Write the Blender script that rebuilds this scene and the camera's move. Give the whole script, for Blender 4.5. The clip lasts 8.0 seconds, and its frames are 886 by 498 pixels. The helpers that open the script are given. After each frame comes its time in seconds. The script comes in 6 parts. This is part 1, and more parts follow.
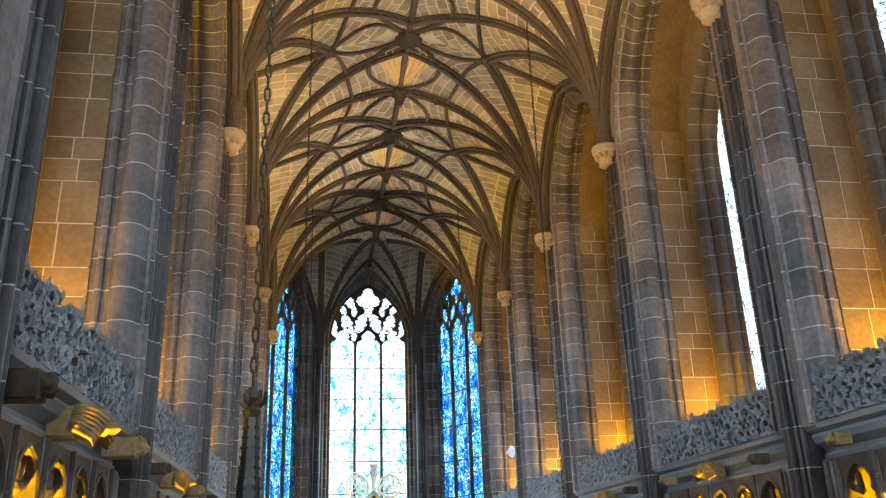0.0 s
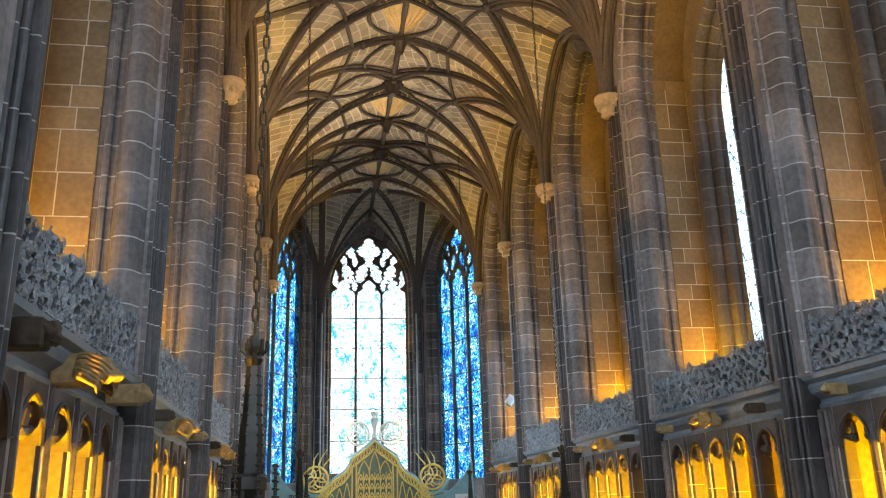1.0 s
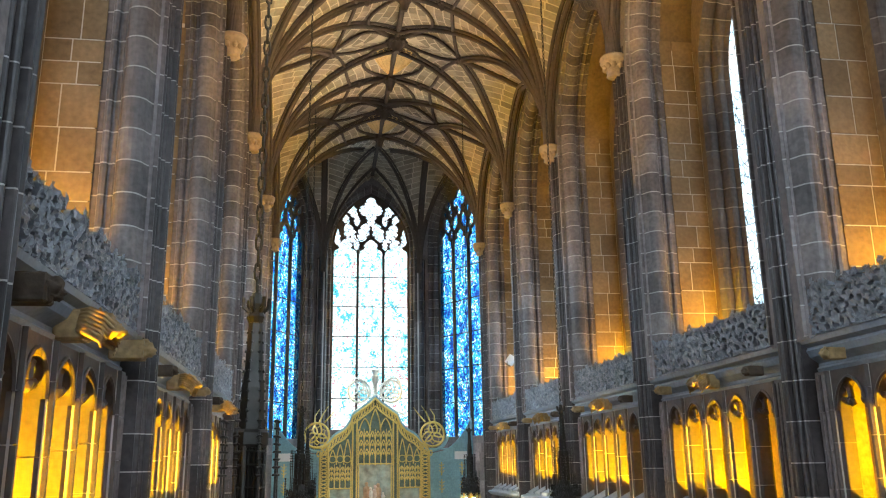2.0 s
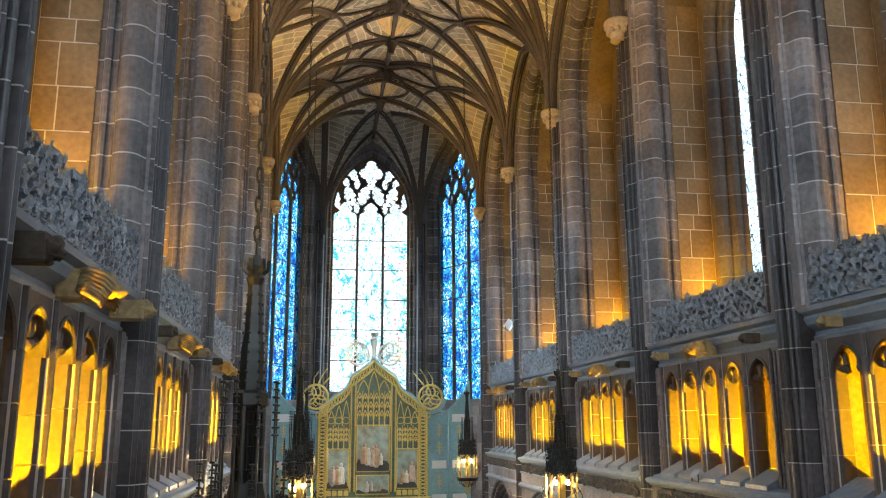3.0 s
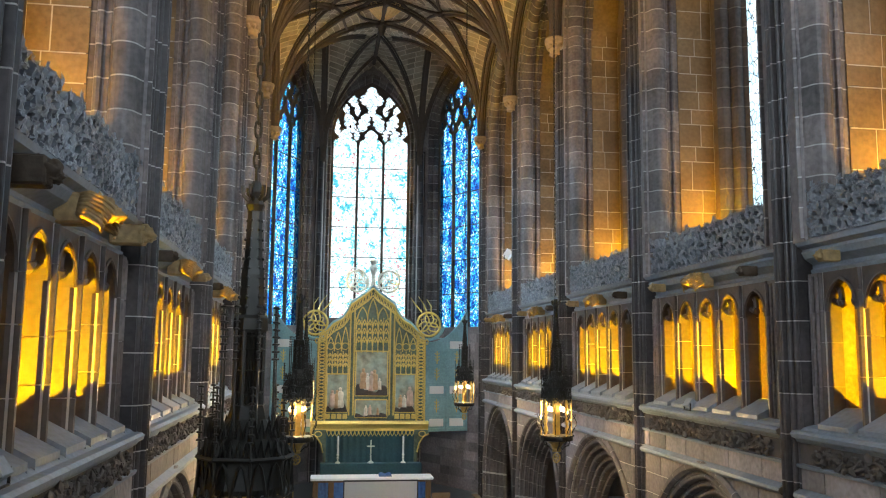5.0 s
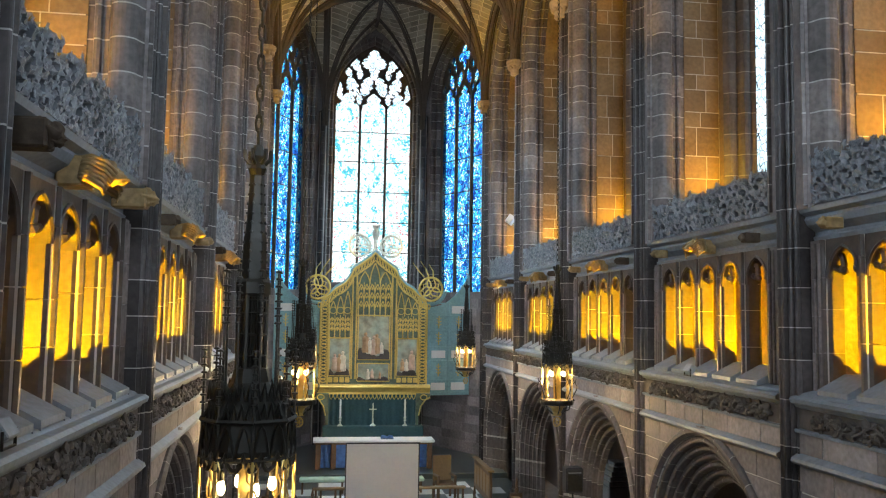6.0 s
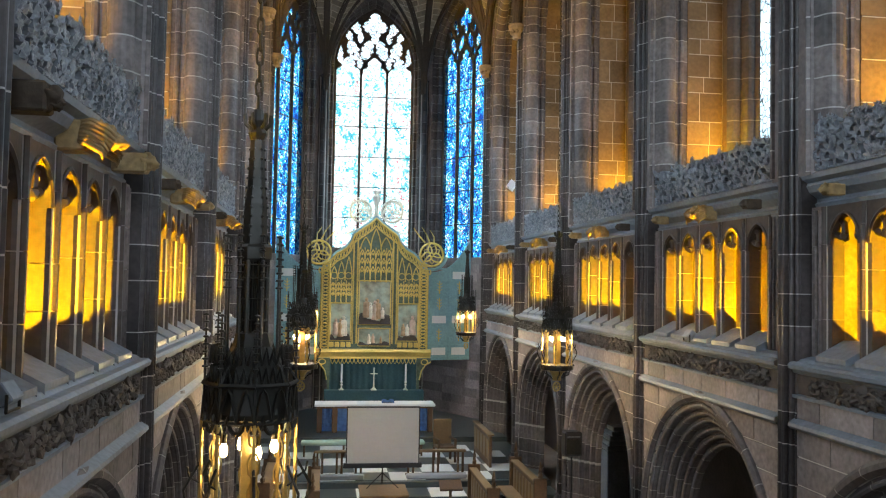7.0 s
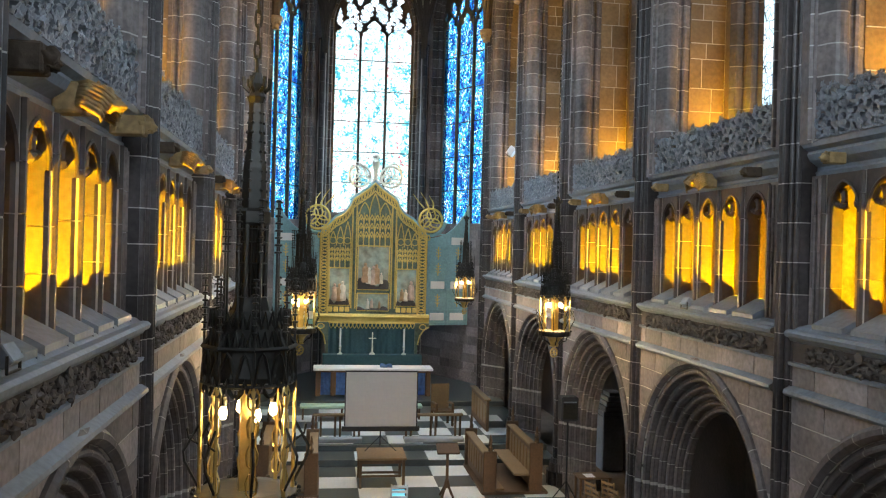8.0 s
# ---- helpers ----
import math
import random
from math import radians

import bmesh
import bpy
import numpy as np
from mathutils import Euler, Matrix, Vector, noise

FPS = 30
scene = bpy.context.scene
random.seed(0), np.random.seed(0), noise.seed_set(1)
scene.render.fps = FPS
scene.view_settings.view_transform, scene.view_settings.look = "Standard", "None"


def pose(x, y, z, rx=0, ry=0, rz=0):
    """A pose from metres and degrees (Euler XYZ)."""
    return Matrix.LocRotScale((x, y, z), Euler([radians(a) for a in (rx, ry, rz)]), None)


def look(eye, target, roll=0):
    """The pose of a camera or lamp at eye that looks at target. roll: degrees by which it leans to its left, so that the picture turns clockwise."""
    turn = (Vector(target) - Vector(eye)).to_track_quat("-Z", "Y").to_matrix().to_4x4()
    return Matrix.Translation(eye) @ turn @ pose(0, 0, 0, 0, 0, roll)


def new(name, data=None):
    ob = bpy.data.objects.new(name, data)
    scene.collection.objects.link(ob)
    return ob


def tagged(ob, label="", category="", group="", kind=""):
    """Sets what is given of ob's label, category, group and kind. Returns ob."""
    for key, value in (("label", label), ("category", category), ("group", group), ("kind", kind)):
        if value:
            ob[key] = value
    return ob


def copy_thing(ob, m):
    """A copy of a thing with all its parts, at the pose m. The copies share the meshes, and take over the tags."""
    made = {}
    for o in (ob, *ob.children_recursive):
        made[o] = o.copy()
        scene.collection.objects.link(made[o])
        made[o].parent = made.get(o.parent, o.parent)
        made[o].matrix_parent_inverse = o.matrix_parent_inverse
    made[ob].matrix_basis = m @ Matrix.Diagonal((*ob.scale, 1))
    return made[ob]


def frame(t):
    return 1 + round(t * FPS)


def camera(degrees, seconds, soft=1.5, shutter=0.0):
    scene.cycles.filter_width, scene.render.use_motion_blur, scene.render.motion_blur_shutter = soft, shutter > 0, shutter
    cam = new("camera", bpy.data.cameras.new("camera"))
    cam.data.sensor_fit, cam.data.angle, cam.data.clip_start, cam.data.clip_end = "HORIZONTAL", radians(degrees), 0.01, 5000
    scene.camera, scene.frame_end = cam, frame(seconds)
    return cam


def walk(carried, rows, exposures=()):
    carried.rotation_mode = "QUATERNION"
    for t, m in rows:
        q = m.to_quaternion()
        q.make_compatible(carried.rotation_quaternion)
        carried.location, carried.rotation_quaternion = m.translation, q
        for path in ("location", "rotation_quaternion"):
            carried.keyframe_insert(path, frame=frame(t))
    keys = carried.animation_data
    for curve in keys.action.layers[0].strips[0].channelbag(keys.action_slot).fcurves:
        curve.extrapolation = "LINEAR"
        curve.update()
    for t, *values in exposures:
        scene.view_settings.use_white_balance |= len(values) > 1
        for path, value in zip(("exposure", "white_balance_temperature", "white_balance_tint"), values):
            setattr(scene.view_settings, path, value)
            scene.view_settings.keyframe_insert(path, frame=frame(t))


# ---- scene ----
import functools

# ------------------------------------------------------------------ camera
CX, CY, CZ = -2.023, 0.0, 5.93
cam = camera(55.9, 8.0, soft=1.15)
ROWS = [
    (0, pose(CX, CY, CZ, 110.57, 1.76, -7.94)),
    (0.5, pose(CX, CY, CZ, 108.89, 1.68, -7.99)),
    (1, pose(CX, CY, CZ, 107.17, 1.55, -7.97)),
    (1.5, pose(CX, CY, CZ, 105.81, 1.16, -7.99)),
    (2, pose(CX, CY, CZ, 104.43, 0.84, -8.02)),
    (3.5, pose(CX, CY, CZ, 100.77, -0.07, -8.27)),
    (4, pose(CX, CY, CZ, 99.50, -0.25, -8.34)),
    (4.5, pose(CX, CY, CZ, 98.32, -0.44, -8.39)),
    (6, pose(CX, CY, CZ, 94.70, -0.90, -8.20)),
    (6.5, pose(CX, CY, CZ, 93.60, -1.01, -8.20)),
    (7, pose(CX, CY, CZ, 92.34, -1.07, -8.15)),
    (7.5, pose(CX, CY, CZ, 91.25, -1.27, -8.15)),
    (8, pose(CX, CY, CZ, 89.99, -1.52, -8.23)),
]
EXPOSURES = [(0, 0.62), (2, 0.62), (4, 0.48), (8, 0.50)]
walk(cam, ROWS, EXPOSURES)

# ------------------------------------------------------------------ plan, in metres
BAY = 5.2
PIER0 = 10.3                                  # first pier pair that stands clear of the camera
PIERS = [PIER0 + BAY * k for k in range(-2, 5)]
HALF = 4.1                                    # nave wall face
Z_STRING, Z_FRIEZE, Z_CORNICE = 4.2, 4.56, 4.98
Z_SILL, Z_HEAD, Z_LINTEL, Z_PARAPET = 5.2, 7.0, 7.42, 8.12
Z_CAP = 14.1
APSE = [(-4.6, 32.6), (-2.3, 36.6), (2.3, 36.6), (4.6, 32.6)]

# ------------------------------------------------------------------ world and light
world = bpy.data.worlds.new("sky")
scene.world = world
world.use_nodes = True
wn = world.node_tree
sky = wn.nodes.new("ShaderNodeTexSky")
sky.sky_type, sky.sun_disc = 'NISHITA', False
sky.sun_elevation, sky.sun_rotation = radians(38), radians(200)
wn.nodes["Background"].inputs["Strength"].default_value = 0.06
wn.links.new(sky.outputs[0], wn.nodes["Background"].inputs["Color"])


def lamp(name, kind, m, energy, color, **kw):
    data = bpy.data.lights.new(name, kind)
    data.energy, data.color = energy, color
    if "size" in kw:
        data.shape, data.size, data.size_y = 'RECTANGLE', kw["size"], kw["size_y"]
    if "radius" in kw:
        data.shadow_soft_size = kw["radius"]
    if "spread" in kw:
        data.spread = kw["spread"]
    ob = new(name, data)
    ob.matrix_world = m
    return ob


sun = lamp("sun", 'SUN', look((0, 0, 40), (-6, 12, 20)), 1.0, (1.0, 0.95, 0.88))
sun.data.angle = radians(10)

DAY = (0.68, 0.84, 1.0)
WARM = (1.0, 0.49, 0.0)
AMBERLAMP = (1.0, 0.52, 0.0)
# daylight of the great west window behind the camera, and of the windows of the apse and the upper walls
lamp("west_window_light", 'AREA', look((0, -4.3, 12.0), (0, 30, 6.0)), 215, DAY, size=5.5, size_y=8.0, spread=radians(60))
lamp("apse_window_light", 'AREA', look((0, 36.35, 12.5), (0, 20, 6)), 160, DAY, size=3.2, size_y=9.0)
for s in (-1, 1):
    lamp("apse_window_light", 'AREA', look((s * 3.3, 34.4, 12.5), (s * 0.5, 30, 6)), 90, DAY, size=2.4, size_y=9.0)
    for y in PIERS[:-1]:
        yc = y + BAY / 2
        lamp("clerestory_window_light", 'AREA', look((s * 5.95, yc, 12.0), (0, yc, 7.0)), 52 if yc < 20 else 230, DAY, size=2.4, size_y=7.5, spread=radians(100))
        up = lamp("passage_uplight", 'SPOT', look((s * 5.22, yc + 1.5, 7.5), (s * 5.22, yc + 2.1, 11.0)), 560, WARM, radius=0.05)
        up.data.spot_size, up.data.spot_blend = radians(84), 1.0
        gal = lamp("gallery_light", 'SPOT', look((s * 5.35, yc - 1.15, 4.80), (s * 4.55, yc + 1.5, 6.4)), 2900, AMBERLAMP, radius=0.04)
        gal.data.spot_size, gal.data.spot_blend = radians(106), 0.3
    for y in (5.3, 15.7, 25.9):
        if s < 0 or y > 6:
            lamp("lantern_light", 'POINT', pose(s * 2.45, y, 4.85), 55 if y < 10 else 480, (1.0, 0.70, 0.30), radius=0.12)


# floodlights that stand on the stonework and light the vault
for eye, aim in (((3.80, 13.37, 5.2), (-2.6, 18.0, 18.5)), ((-3.80, 5.95, 5.2), (2.6, 13.0, 18.5)), ((4.2, 28.7, 9.5), (-1.0, 23.0, 18.5))):
    flood = lamp("vault_floodlight", 'SPOT', look(eye, aim), 2600, (1.0, 0.78, 0.52), radius=0.08)
    flood.data.spot_size, flood.data.spot_blend = radians(50), 0.9


# ------------------------------------------------------------------ materials
def material(name, base, rough=0.8, metal=0.0, vary=0.25, grain=14.0, bump=0.15, coarse=1.1, piece=0.0, tint=None, spec=0.3):
    m = bpy.data.materials.new(name)
    m.use_nodes = True
    nt = m.node_tree
    N, L = nt.nodes, nt.links
    b = N["Principled BSDF"]
    b.inputs["Roughness"].default_value, b.inputs["Metallic"].default_value = rough, metal
    b.inputs["Specular IOR Level"].default_value = spec
    co = N.new("ShaderNodeTexCoord")
    geo = N.new("ShaderNodeNewGeometry")
    n1, n2 = N.new("ShaderNodeTexNoise"), N.new("ShaderNodeTexNoise")
    n1.inputs["Scale"].default_value, n1.inputs["Detail"].default_value = coarse, 4
    n2.inputs["Scale"].default_value, n2.inputs["Detail"].default_value = grain, 5
    for n in (n1, n2):
        L.new(geo.outputs["Position"], n.inputs["Vector"])
    add = N.new("ShaderNodeMath")
    add.operation = 'ADD'
    L.new(n1.outputs["Fac"], add.inputs[0])
    L.new(n2.outputs["Fac"], add.inputs[1])
    span = N.new("ShaderNodeMapRange")
    span.inputs["From Min"].default_value, span.inputs["From Max"].default_value = 0.6, 1.4
    span.inputs["To Min"].default_value, span.inputs["To Max"].default_value = 1 - vary, 1 + vary
    L.new(add.outputs[0], span.inputs["Value"])
    value = span.outputs[0]
    if piece:
        info = N.new("ShaderNodeObjectInfo")
        both = N.new("ShaderNodeMath")
        both.operation = 'ADD'
        L.new(info.outputs["Random"], both.inputs[0])
        L.new(geo.outputs["Random Per Island"], both.inputs[1])
        fr = N.new("ShaderNodeMath")
        fr.operation = 'FRACT'
        L.new(both.outputs[0], fr.inputs[0])
        r = N.new("ShaderNodeMapRange")
        r.inputs["To Min"].default_value, r.inputs["To Max"].default_value = 1 - piece, 1 + piece
        L.new(fr.outputs[0], r.inputs["Value"])
        mul = N.new("ShaderNodeMath")
        mul.operation = 'MULTIPLY'
        L.new(value, mul.inputs[0])
        L.new(r.outputs[0], mul.inputs[1])
        value = mul.outputs[0]
    mix = N.new("ShaderNodeMix")
    mix.data_type = 'RGBA'
    mix.inputs["A"].default_value = (*base, 1)
    mix.inputs["B"].default_value = (*(tint or base), 1)
    L.new(n1.outputs["Fac"], mix.inputs["Factor"])
    sc = N.new("ShaderNodeVectorMath")
    sc.operation = 'SCALE'
    L.new(mix.outputs["Result"], sc.inputs[0])
    L.new(value, sc.inputs["Scale"])
    L.new(sc.outputs[0], b.inputs["Base Color"])
    bp = N.new("ShaderNodeBump")
    bp.inputs["Strength"].default_value, bp.inputs["Distance"].default_value = bump, 0.02
    L.new(n2.outputs["Fac"], bp.inputs["Height"])
    L.new(bp.outputs[0], b.inputs["Normal"])
    return m


def glow(name, color, strength):
    m = bpy.data.materials.new(name)
    m.use_nodes = True
    b = m.node_tree.nodes["Principled BSDF"]
    b.inputs["Base Color"].default_value = (*color, 1)
    b.inputs["Emission Color"].default_value = (*color, 1)
    b.inputs["Emission Strength"].default_value = strength
    return m


def stained(name, colors, cell, clear):
    """Leaded coloured glass: small cells of colour, dark lead between them, daylight through it."""
    m = bpy.data.materials.new(name)
    m.use_nodes = True
    nt = m.node_tree
    N, L = nt.nodes, nt.links
    N.remove(N["Principled BSDF"])
    out = N["Material Output"]
    co = N.new("ShaderNodeTexCoord")
    vo = N.new("ShaderNodeTexVoronoi")
    vo.inputs["Scale"].default_value = cell
    L.new(co.outputs["Object"], vo.inputs["Vector"])
    sep = N.new("ShaderNodeSeparateColor")
    L.new(vo.outputs["Color"], sep.inputs[0])
    ramp = N.new("ShaderNodeValToRGB")
    ramp.color_ramp.interpolation = 'CONSTANT'
    while len(ramp.color_ramp.elements) < len(colors):
        ramp.color_ramp.elements.new(0.5)
    for e, (p, c) in zip(ramp.color_ramp.elements, colors):
        e.position, e.color = p, (*c, 1)
    big = N.new("ShaderNodeTexNoise")
    big.inputs["Scale"].default_value, big.inputs["Detail"].default_value = 1.5, 4
    squeeze = N.new("ShaderNodeVectorMath")
    squeeze.operation = 'MULTIPLY'
    squeeze.inputs[1].default_value = (1.0, 1.5, 1.0)
    L.new(co.outputs["Object"], squeeze.inputs[0])
    L.new(squeeze.outputs[0], big.inputs["Vector"])
    mixn = N.new("ShaderNodeMath")
    mixn.operation = 'MULTIPLY_ADD'
    L.new(big.outputs["Fac"], mixn.inputs[0])
    mixn.inputs[1].default_value = 1.7
    sub = N.new("ShaderNodeMath")
    sub.operation = 'MULTIPLY_ADD'
    L.new(sep.outputs[0], sub.inputs[0])
    sub.inputs[1].default_value, sub.inputs[2].default_value = 0.5, -0.60
    L.new(sub.outputs[0], mixn.inputs[2])
    L.new(mixn.outputs[0], ramp.inputs[0])
    lead = N.new("ShaderNodeTexVoronoi")
    lead.feature = 'DISTANCE_TO_EDGE'
    lead.inputs["Scale"].default_value = cell
    L.new(co.outputs["Object"], lead.inputs["Vector"])
    gt = N.new("ShaderNodeMapRange")
    gt.inputs["From Min"].default_value, gt.inputs["From Max"].default_value = (0.012 + 0.012 * (1 - clear), 0.035 + 0.04 * (1 - clear)) if clear < 0.85 else (0.015, 0.05)
    L.new(lead.outputs["Distance"], gt.inputs["Value"])
    mul = N.new("ShaderNodeVectorMath")
    mul.operation = 'SCALE'
    L.new(ramp.outputs[0], mul.inputs[0])
    L.new(gt.outputs[0], mul.inputs["Scale"])
    tr, di = N.new("ShaderNodeBsdfTransparent"), N.new("ShaderNodeBsdfGlossy")
    di.inputs["Roughness"].default_value = 0.25
    di.inputs["Color"].default_value = (0.1, 0.1, 0.1, 1)
    L.new(mul.outputs[0], tr.inputs["Color"])
    ms = N.new("ShaderNodeMixShader")
    ms.inputs[0].default_value = 0.08
    L.new(tr.outputs[0], ms.inputs[1])
    L.new(di.outputs[0], ms.inputs[2])
    L.new(ms.outputs[0], out.inputs["Surface"])
    return m


STONE = material("sandstone", (0.185, 0.163, 0.162), 0.7, vary=0.45, piece=0.32, tint=(0.235, 0.200, 0.195))
# sandstone browned in its base colour to strengthen the orange of the uplights
REVEAL_WARM = material("dressed stone with warm lamp tint", (0.170, 0.115, 0.060), 0.8, vary=0.36, piece=0.25, bump=0.25, tint=(0.22, 0.16, 0.095))
# moulded stone with the shade of its deep hollows put into the colour
ARCH_SHADED = material("arch stone darkened for shaded hollows", (0.078, 0.066, 0.064), 0.6, vary=0.45, piece=0.25, bump=0.25, tint=(0.145, 0.125, 0.12))
WALLMORTAR = material("pale wall joint", (0.52, 0.49, 0.45), 0.9, vary=0.15)
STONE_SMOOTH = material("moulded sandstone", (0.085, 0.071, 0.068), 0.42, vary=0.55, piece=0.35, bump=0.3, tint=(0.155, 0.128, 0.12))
# sandstone darkened in its base colour, for sides turned from the light
SHAFT_SHADED = material("polished shaft stone with shade in its colour", (0.034, 0.029, 0.029), 0.38, vary=0.5, piece=0.35, bump=0.25, tint=(0.066, 0.055, 0.053), spec=0.3)
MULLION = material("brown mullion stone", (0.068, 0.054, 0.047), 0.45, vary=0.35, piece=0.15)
MORTAR = material("pale lime mortar", (0.38, 0.355, 0.33), 0.9, vary=0.15)
WEB = material("buff vault stone", (0.34, 0.285, 0.215), 0.85, vary=0.25, piece=0.28, tint=(0.40, 0.335, 0.25))
RIB = material("dark rib stone", (0.090, 0.069, 0.054), 0.8, vary=0.3, piece=0.1)
# parapet stone, its base colour pushed blue for the daylight on its face
CARVED_SKYTINT = material("carved weathered stone with blue daylight tint", (0.142, 0.155, 0.176), 0.40, vary=0.5, grain=9, bump=0.4, spec=0.5)
# one corbel stone in two tones: unlit, and with amber gallery lamplight painted in
CORBEL_SHADED = material("corbel stone in shaded tone", (0.058, 0.042, 0.030), 0.65, vary=0.5, bump=0.5, spec=0.12)
CORBEL_LIT = material("corbel stone in amber lamplit tone", (0.23, 0.155, 0.070), 0.55, vary=0.55, bump=0.5, spec=0.2)
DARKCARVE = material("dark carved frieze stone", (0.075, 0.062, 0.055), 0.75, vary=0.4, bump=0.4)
# grey stone; the blue of the skylight is mixed into its colour
SILLS_SKYTINT = material("smooth grey stone with blue skylight tint", (0.165, 0.188, 0.222), 0.5, vary=0.3, piece=0.1)
IRON = material("blackened bronze", (0.022, 0.020, 0.016), 0.45, metal=0.4, vary=0.4)
GOLD = material("gilded wood", (0.70, 0.53, 0.16), 0.38, metal=0.6, vary=0.25, grain=30, bump=0.4)
GILT = material("old gilding on carving", (0.78, 0.55, 0.16), 0.45, metal=0.6, vary=0.35, bump=0.3)
OAK = material("brown oak", (0.115, 0.066, 0.034), 0.5, vary=0.3, grain=22)
OAK_PALE = material("honey oak", (0.21, 0.135, 0.066), 0.5, vary=0.25, grain=22)
WHITE = material("white marble", (0.78, 0.78, 0.76), 0.3, vary=0.12, spec=0.5)
BLACK = material("dark green-black marble", (0.045, 0.055, 0.055), 0.3, vary=0.3, spec=0.5)
CLOTH = material("white linen", (0.80, 0.80, 0.80), 0.9, vary=0.06)
SCREEN = material("grey screen fabric", (0.42, 0.42, 0.42), 0.95, vary=0.04)
PLASTIC = material("black plastic", (0.02, 0.02, 0.022), 0.5, vary=0.2)
BLUE = material("blue embroidered cloth", (0.05, 0.12, 0.32), 0.8, vary=0.5, grain=9)
TEAL = material("blue-green painted panel", (0.24, 0.42, 0.47), 0.6, vary=0.3)
TEALDARK = material("dark blue-green hanging", (0.035, 0.085, 0.10), 0.8, vary=0.3)
PAINT = material("painted relief", (0.60, 0.50, 0.32), 0.5, vary=0.7, grain=4, coarse=1.6, tint=(0.08, 0.24, 0.27))
BRASS = material("polished brass", (0.50, 0.36, 0.13), 0.42, metal=1.0, vary=0.3)
BULB = glow("warm bulb", (1.0, 0.72, 0.34), 30.0)
DAYSKY = glow("bright overcast sky", (0.93, 0.97, 1.0), 0.84)
REDGOLD = material("green-gold painted panel", (0.13, 0.13, 0.07), 0.5, metal=0.2, vary=0.5, grain=8, tint=(0.09, 0.15, 0.13))
AMBER = material("amber glass", (0.8, 0.55, 0.15), 0.3, vary=0.2)
SOFTSTONE = material("plain dark stone", (0.15, 0.12, 0.10), 0.85, vary=0.3)
LAPTOP = glow("lit laptop display", (0.15, 0.55, 0.75), 1.2)
SIDE_GLASS = stained("deep blue stained glass", [(0.0, (0.01, 0.05, 0.28)), (0.30, (0.02, 0.16, 0.55)), (0.43, (0.02, 0.34, 0.72)), (0.52, (0.08, 0.58, 0.80)), (0.57, (0.06, 0.42, 0.52)),
                     (0.62, (0.70, 0.93, 1.0)), (0.69, (0.04, 0.30, 0.62)), (0.79, (0.30, 0.12, 0.32)), (0.85, (0.10, 0.50, 0.55)), (0.93, (0.6, 0.42, 0.12))], 13.0, 0.2)
MAIN_GLASS = stained("pale stained glass", [(0.0, (0.08, 0.42, 0.52)), (0.22, (0.25, 0.66, 0.70)), (0.33, (0.55, 0.88, 0.86)), (0.41, (0.9, 0.98, 1.0)), (0.50, (1.0, 1.0, 1.0)), (0.64, (0.85, 0.93, 0.92)),
                     (0.74, (0.45, 0.80, 0.76)), (0.84, (0.62, 0.16, 0.22)), (0.90, (0.9, 0.85, 0.75))], 14.0, 0.35)
VAULTMORTAR = material("pale vault joint", (0.66, 0.58, 0.44), 0.9, vary=0.1)
CLEAR_GLASS = stained("plain leaded glass", [(0.0, (0.45, 0.62, 0.72)), (0.38, (0.72, 0.86, 0.95)), (0.6, (0.95, 1.0, 1.0)), (0.8, (0.6, 0.72, 0.74))], 7.0, 0.5)


# ------------------------------------------------------------------ mesh helpers
def link(name, bm, mat, parent=None, label="", smooth=False):
    me = bpy.data.meshes.new(name)
    bm.to_mesh(me)
    bm.free()
    for mt in (mat if isinstance(mat, (list, tuple)) else [mat]):
        me.materials.append(mt)
    if smooth:
        for p in me.polygons:
            p.use_smooth = True
    ob = new(name, me)
    if parent is not None:
        ob.parent = parent
    if label:
        ob["label"] = label
    return ob


def part(name, bm, mat, parent, label="", smooth=False):
    return link(name, bm, mat, parent, label, smooth)


def piece(name, me, parent, m):
    ob = new(name, me)
    ob.parent = parent
    ob.matrix_basis = m
    return ob


def thing(name, label, category, group="", at=(0, 0, 0), rz=0.0):
    ob = tagged(new(name), label, category, group)
    ob.matrix_basis = pose(*at, 0, 0, rz)
    return ob


def box(bm, x0, x1, y0, y1, z0, z1, mi=0):
    v = [bm.verts.new((x, y, z)) for x in (x0, x1) for y in (y0, y1) for z in (z0, z1)]
    for f in ((0, 1, 3, 2), (4, 6, 7, 5), (0, 4, 5, 1), (2, 3, 7, 6), (0, 2, 6, 4), (1, 5, 7, 3)):
        bm.faces.new([v[i] for i in f]).material_index = mi


def cbox(bm, x0, x1, y0, y1, z0, z1, c=0.008):
    """A box with chamfered edges."""
    tmp = bmesh.new()
    box(tmp, x0, x1, y0, y1, z0, z1)
    bmesh.ops.bevel(tmp, geom=tmp.edges[:], offset=c, segments=1, affect='EDGES')
    merge(bm, tmp)


def merge(bm, other, m=None):
    if m is not None:
        other.transform(m)
    vs = [bm.verts.new(v.co) for v in other.verts]
    for i, v in enumerate(other.verts):
        v.index = i
    for f in other.faces:
        nf = bm.faces.new([vs[v.index] for v in f.verts])
        nf.material_index, nf.smooth = f.material_index, f.smooth
    other.free()


def prism(bm, poly, z0, z1, caps=True):
    a = [bm.verts.new((x, y, z0)) for x, y in poly]
    b = [bm.verts.new((x, y, z1)) for x, y in poly]
    n = len(poly)
    for i in range(n):
        bm.faces.new((a[i], a[(i + 1) % n], b[(i + 1) % n], b[i]))
    if caps:
        bm.faces.new(a[::-1])
        bm.faces.new(b)


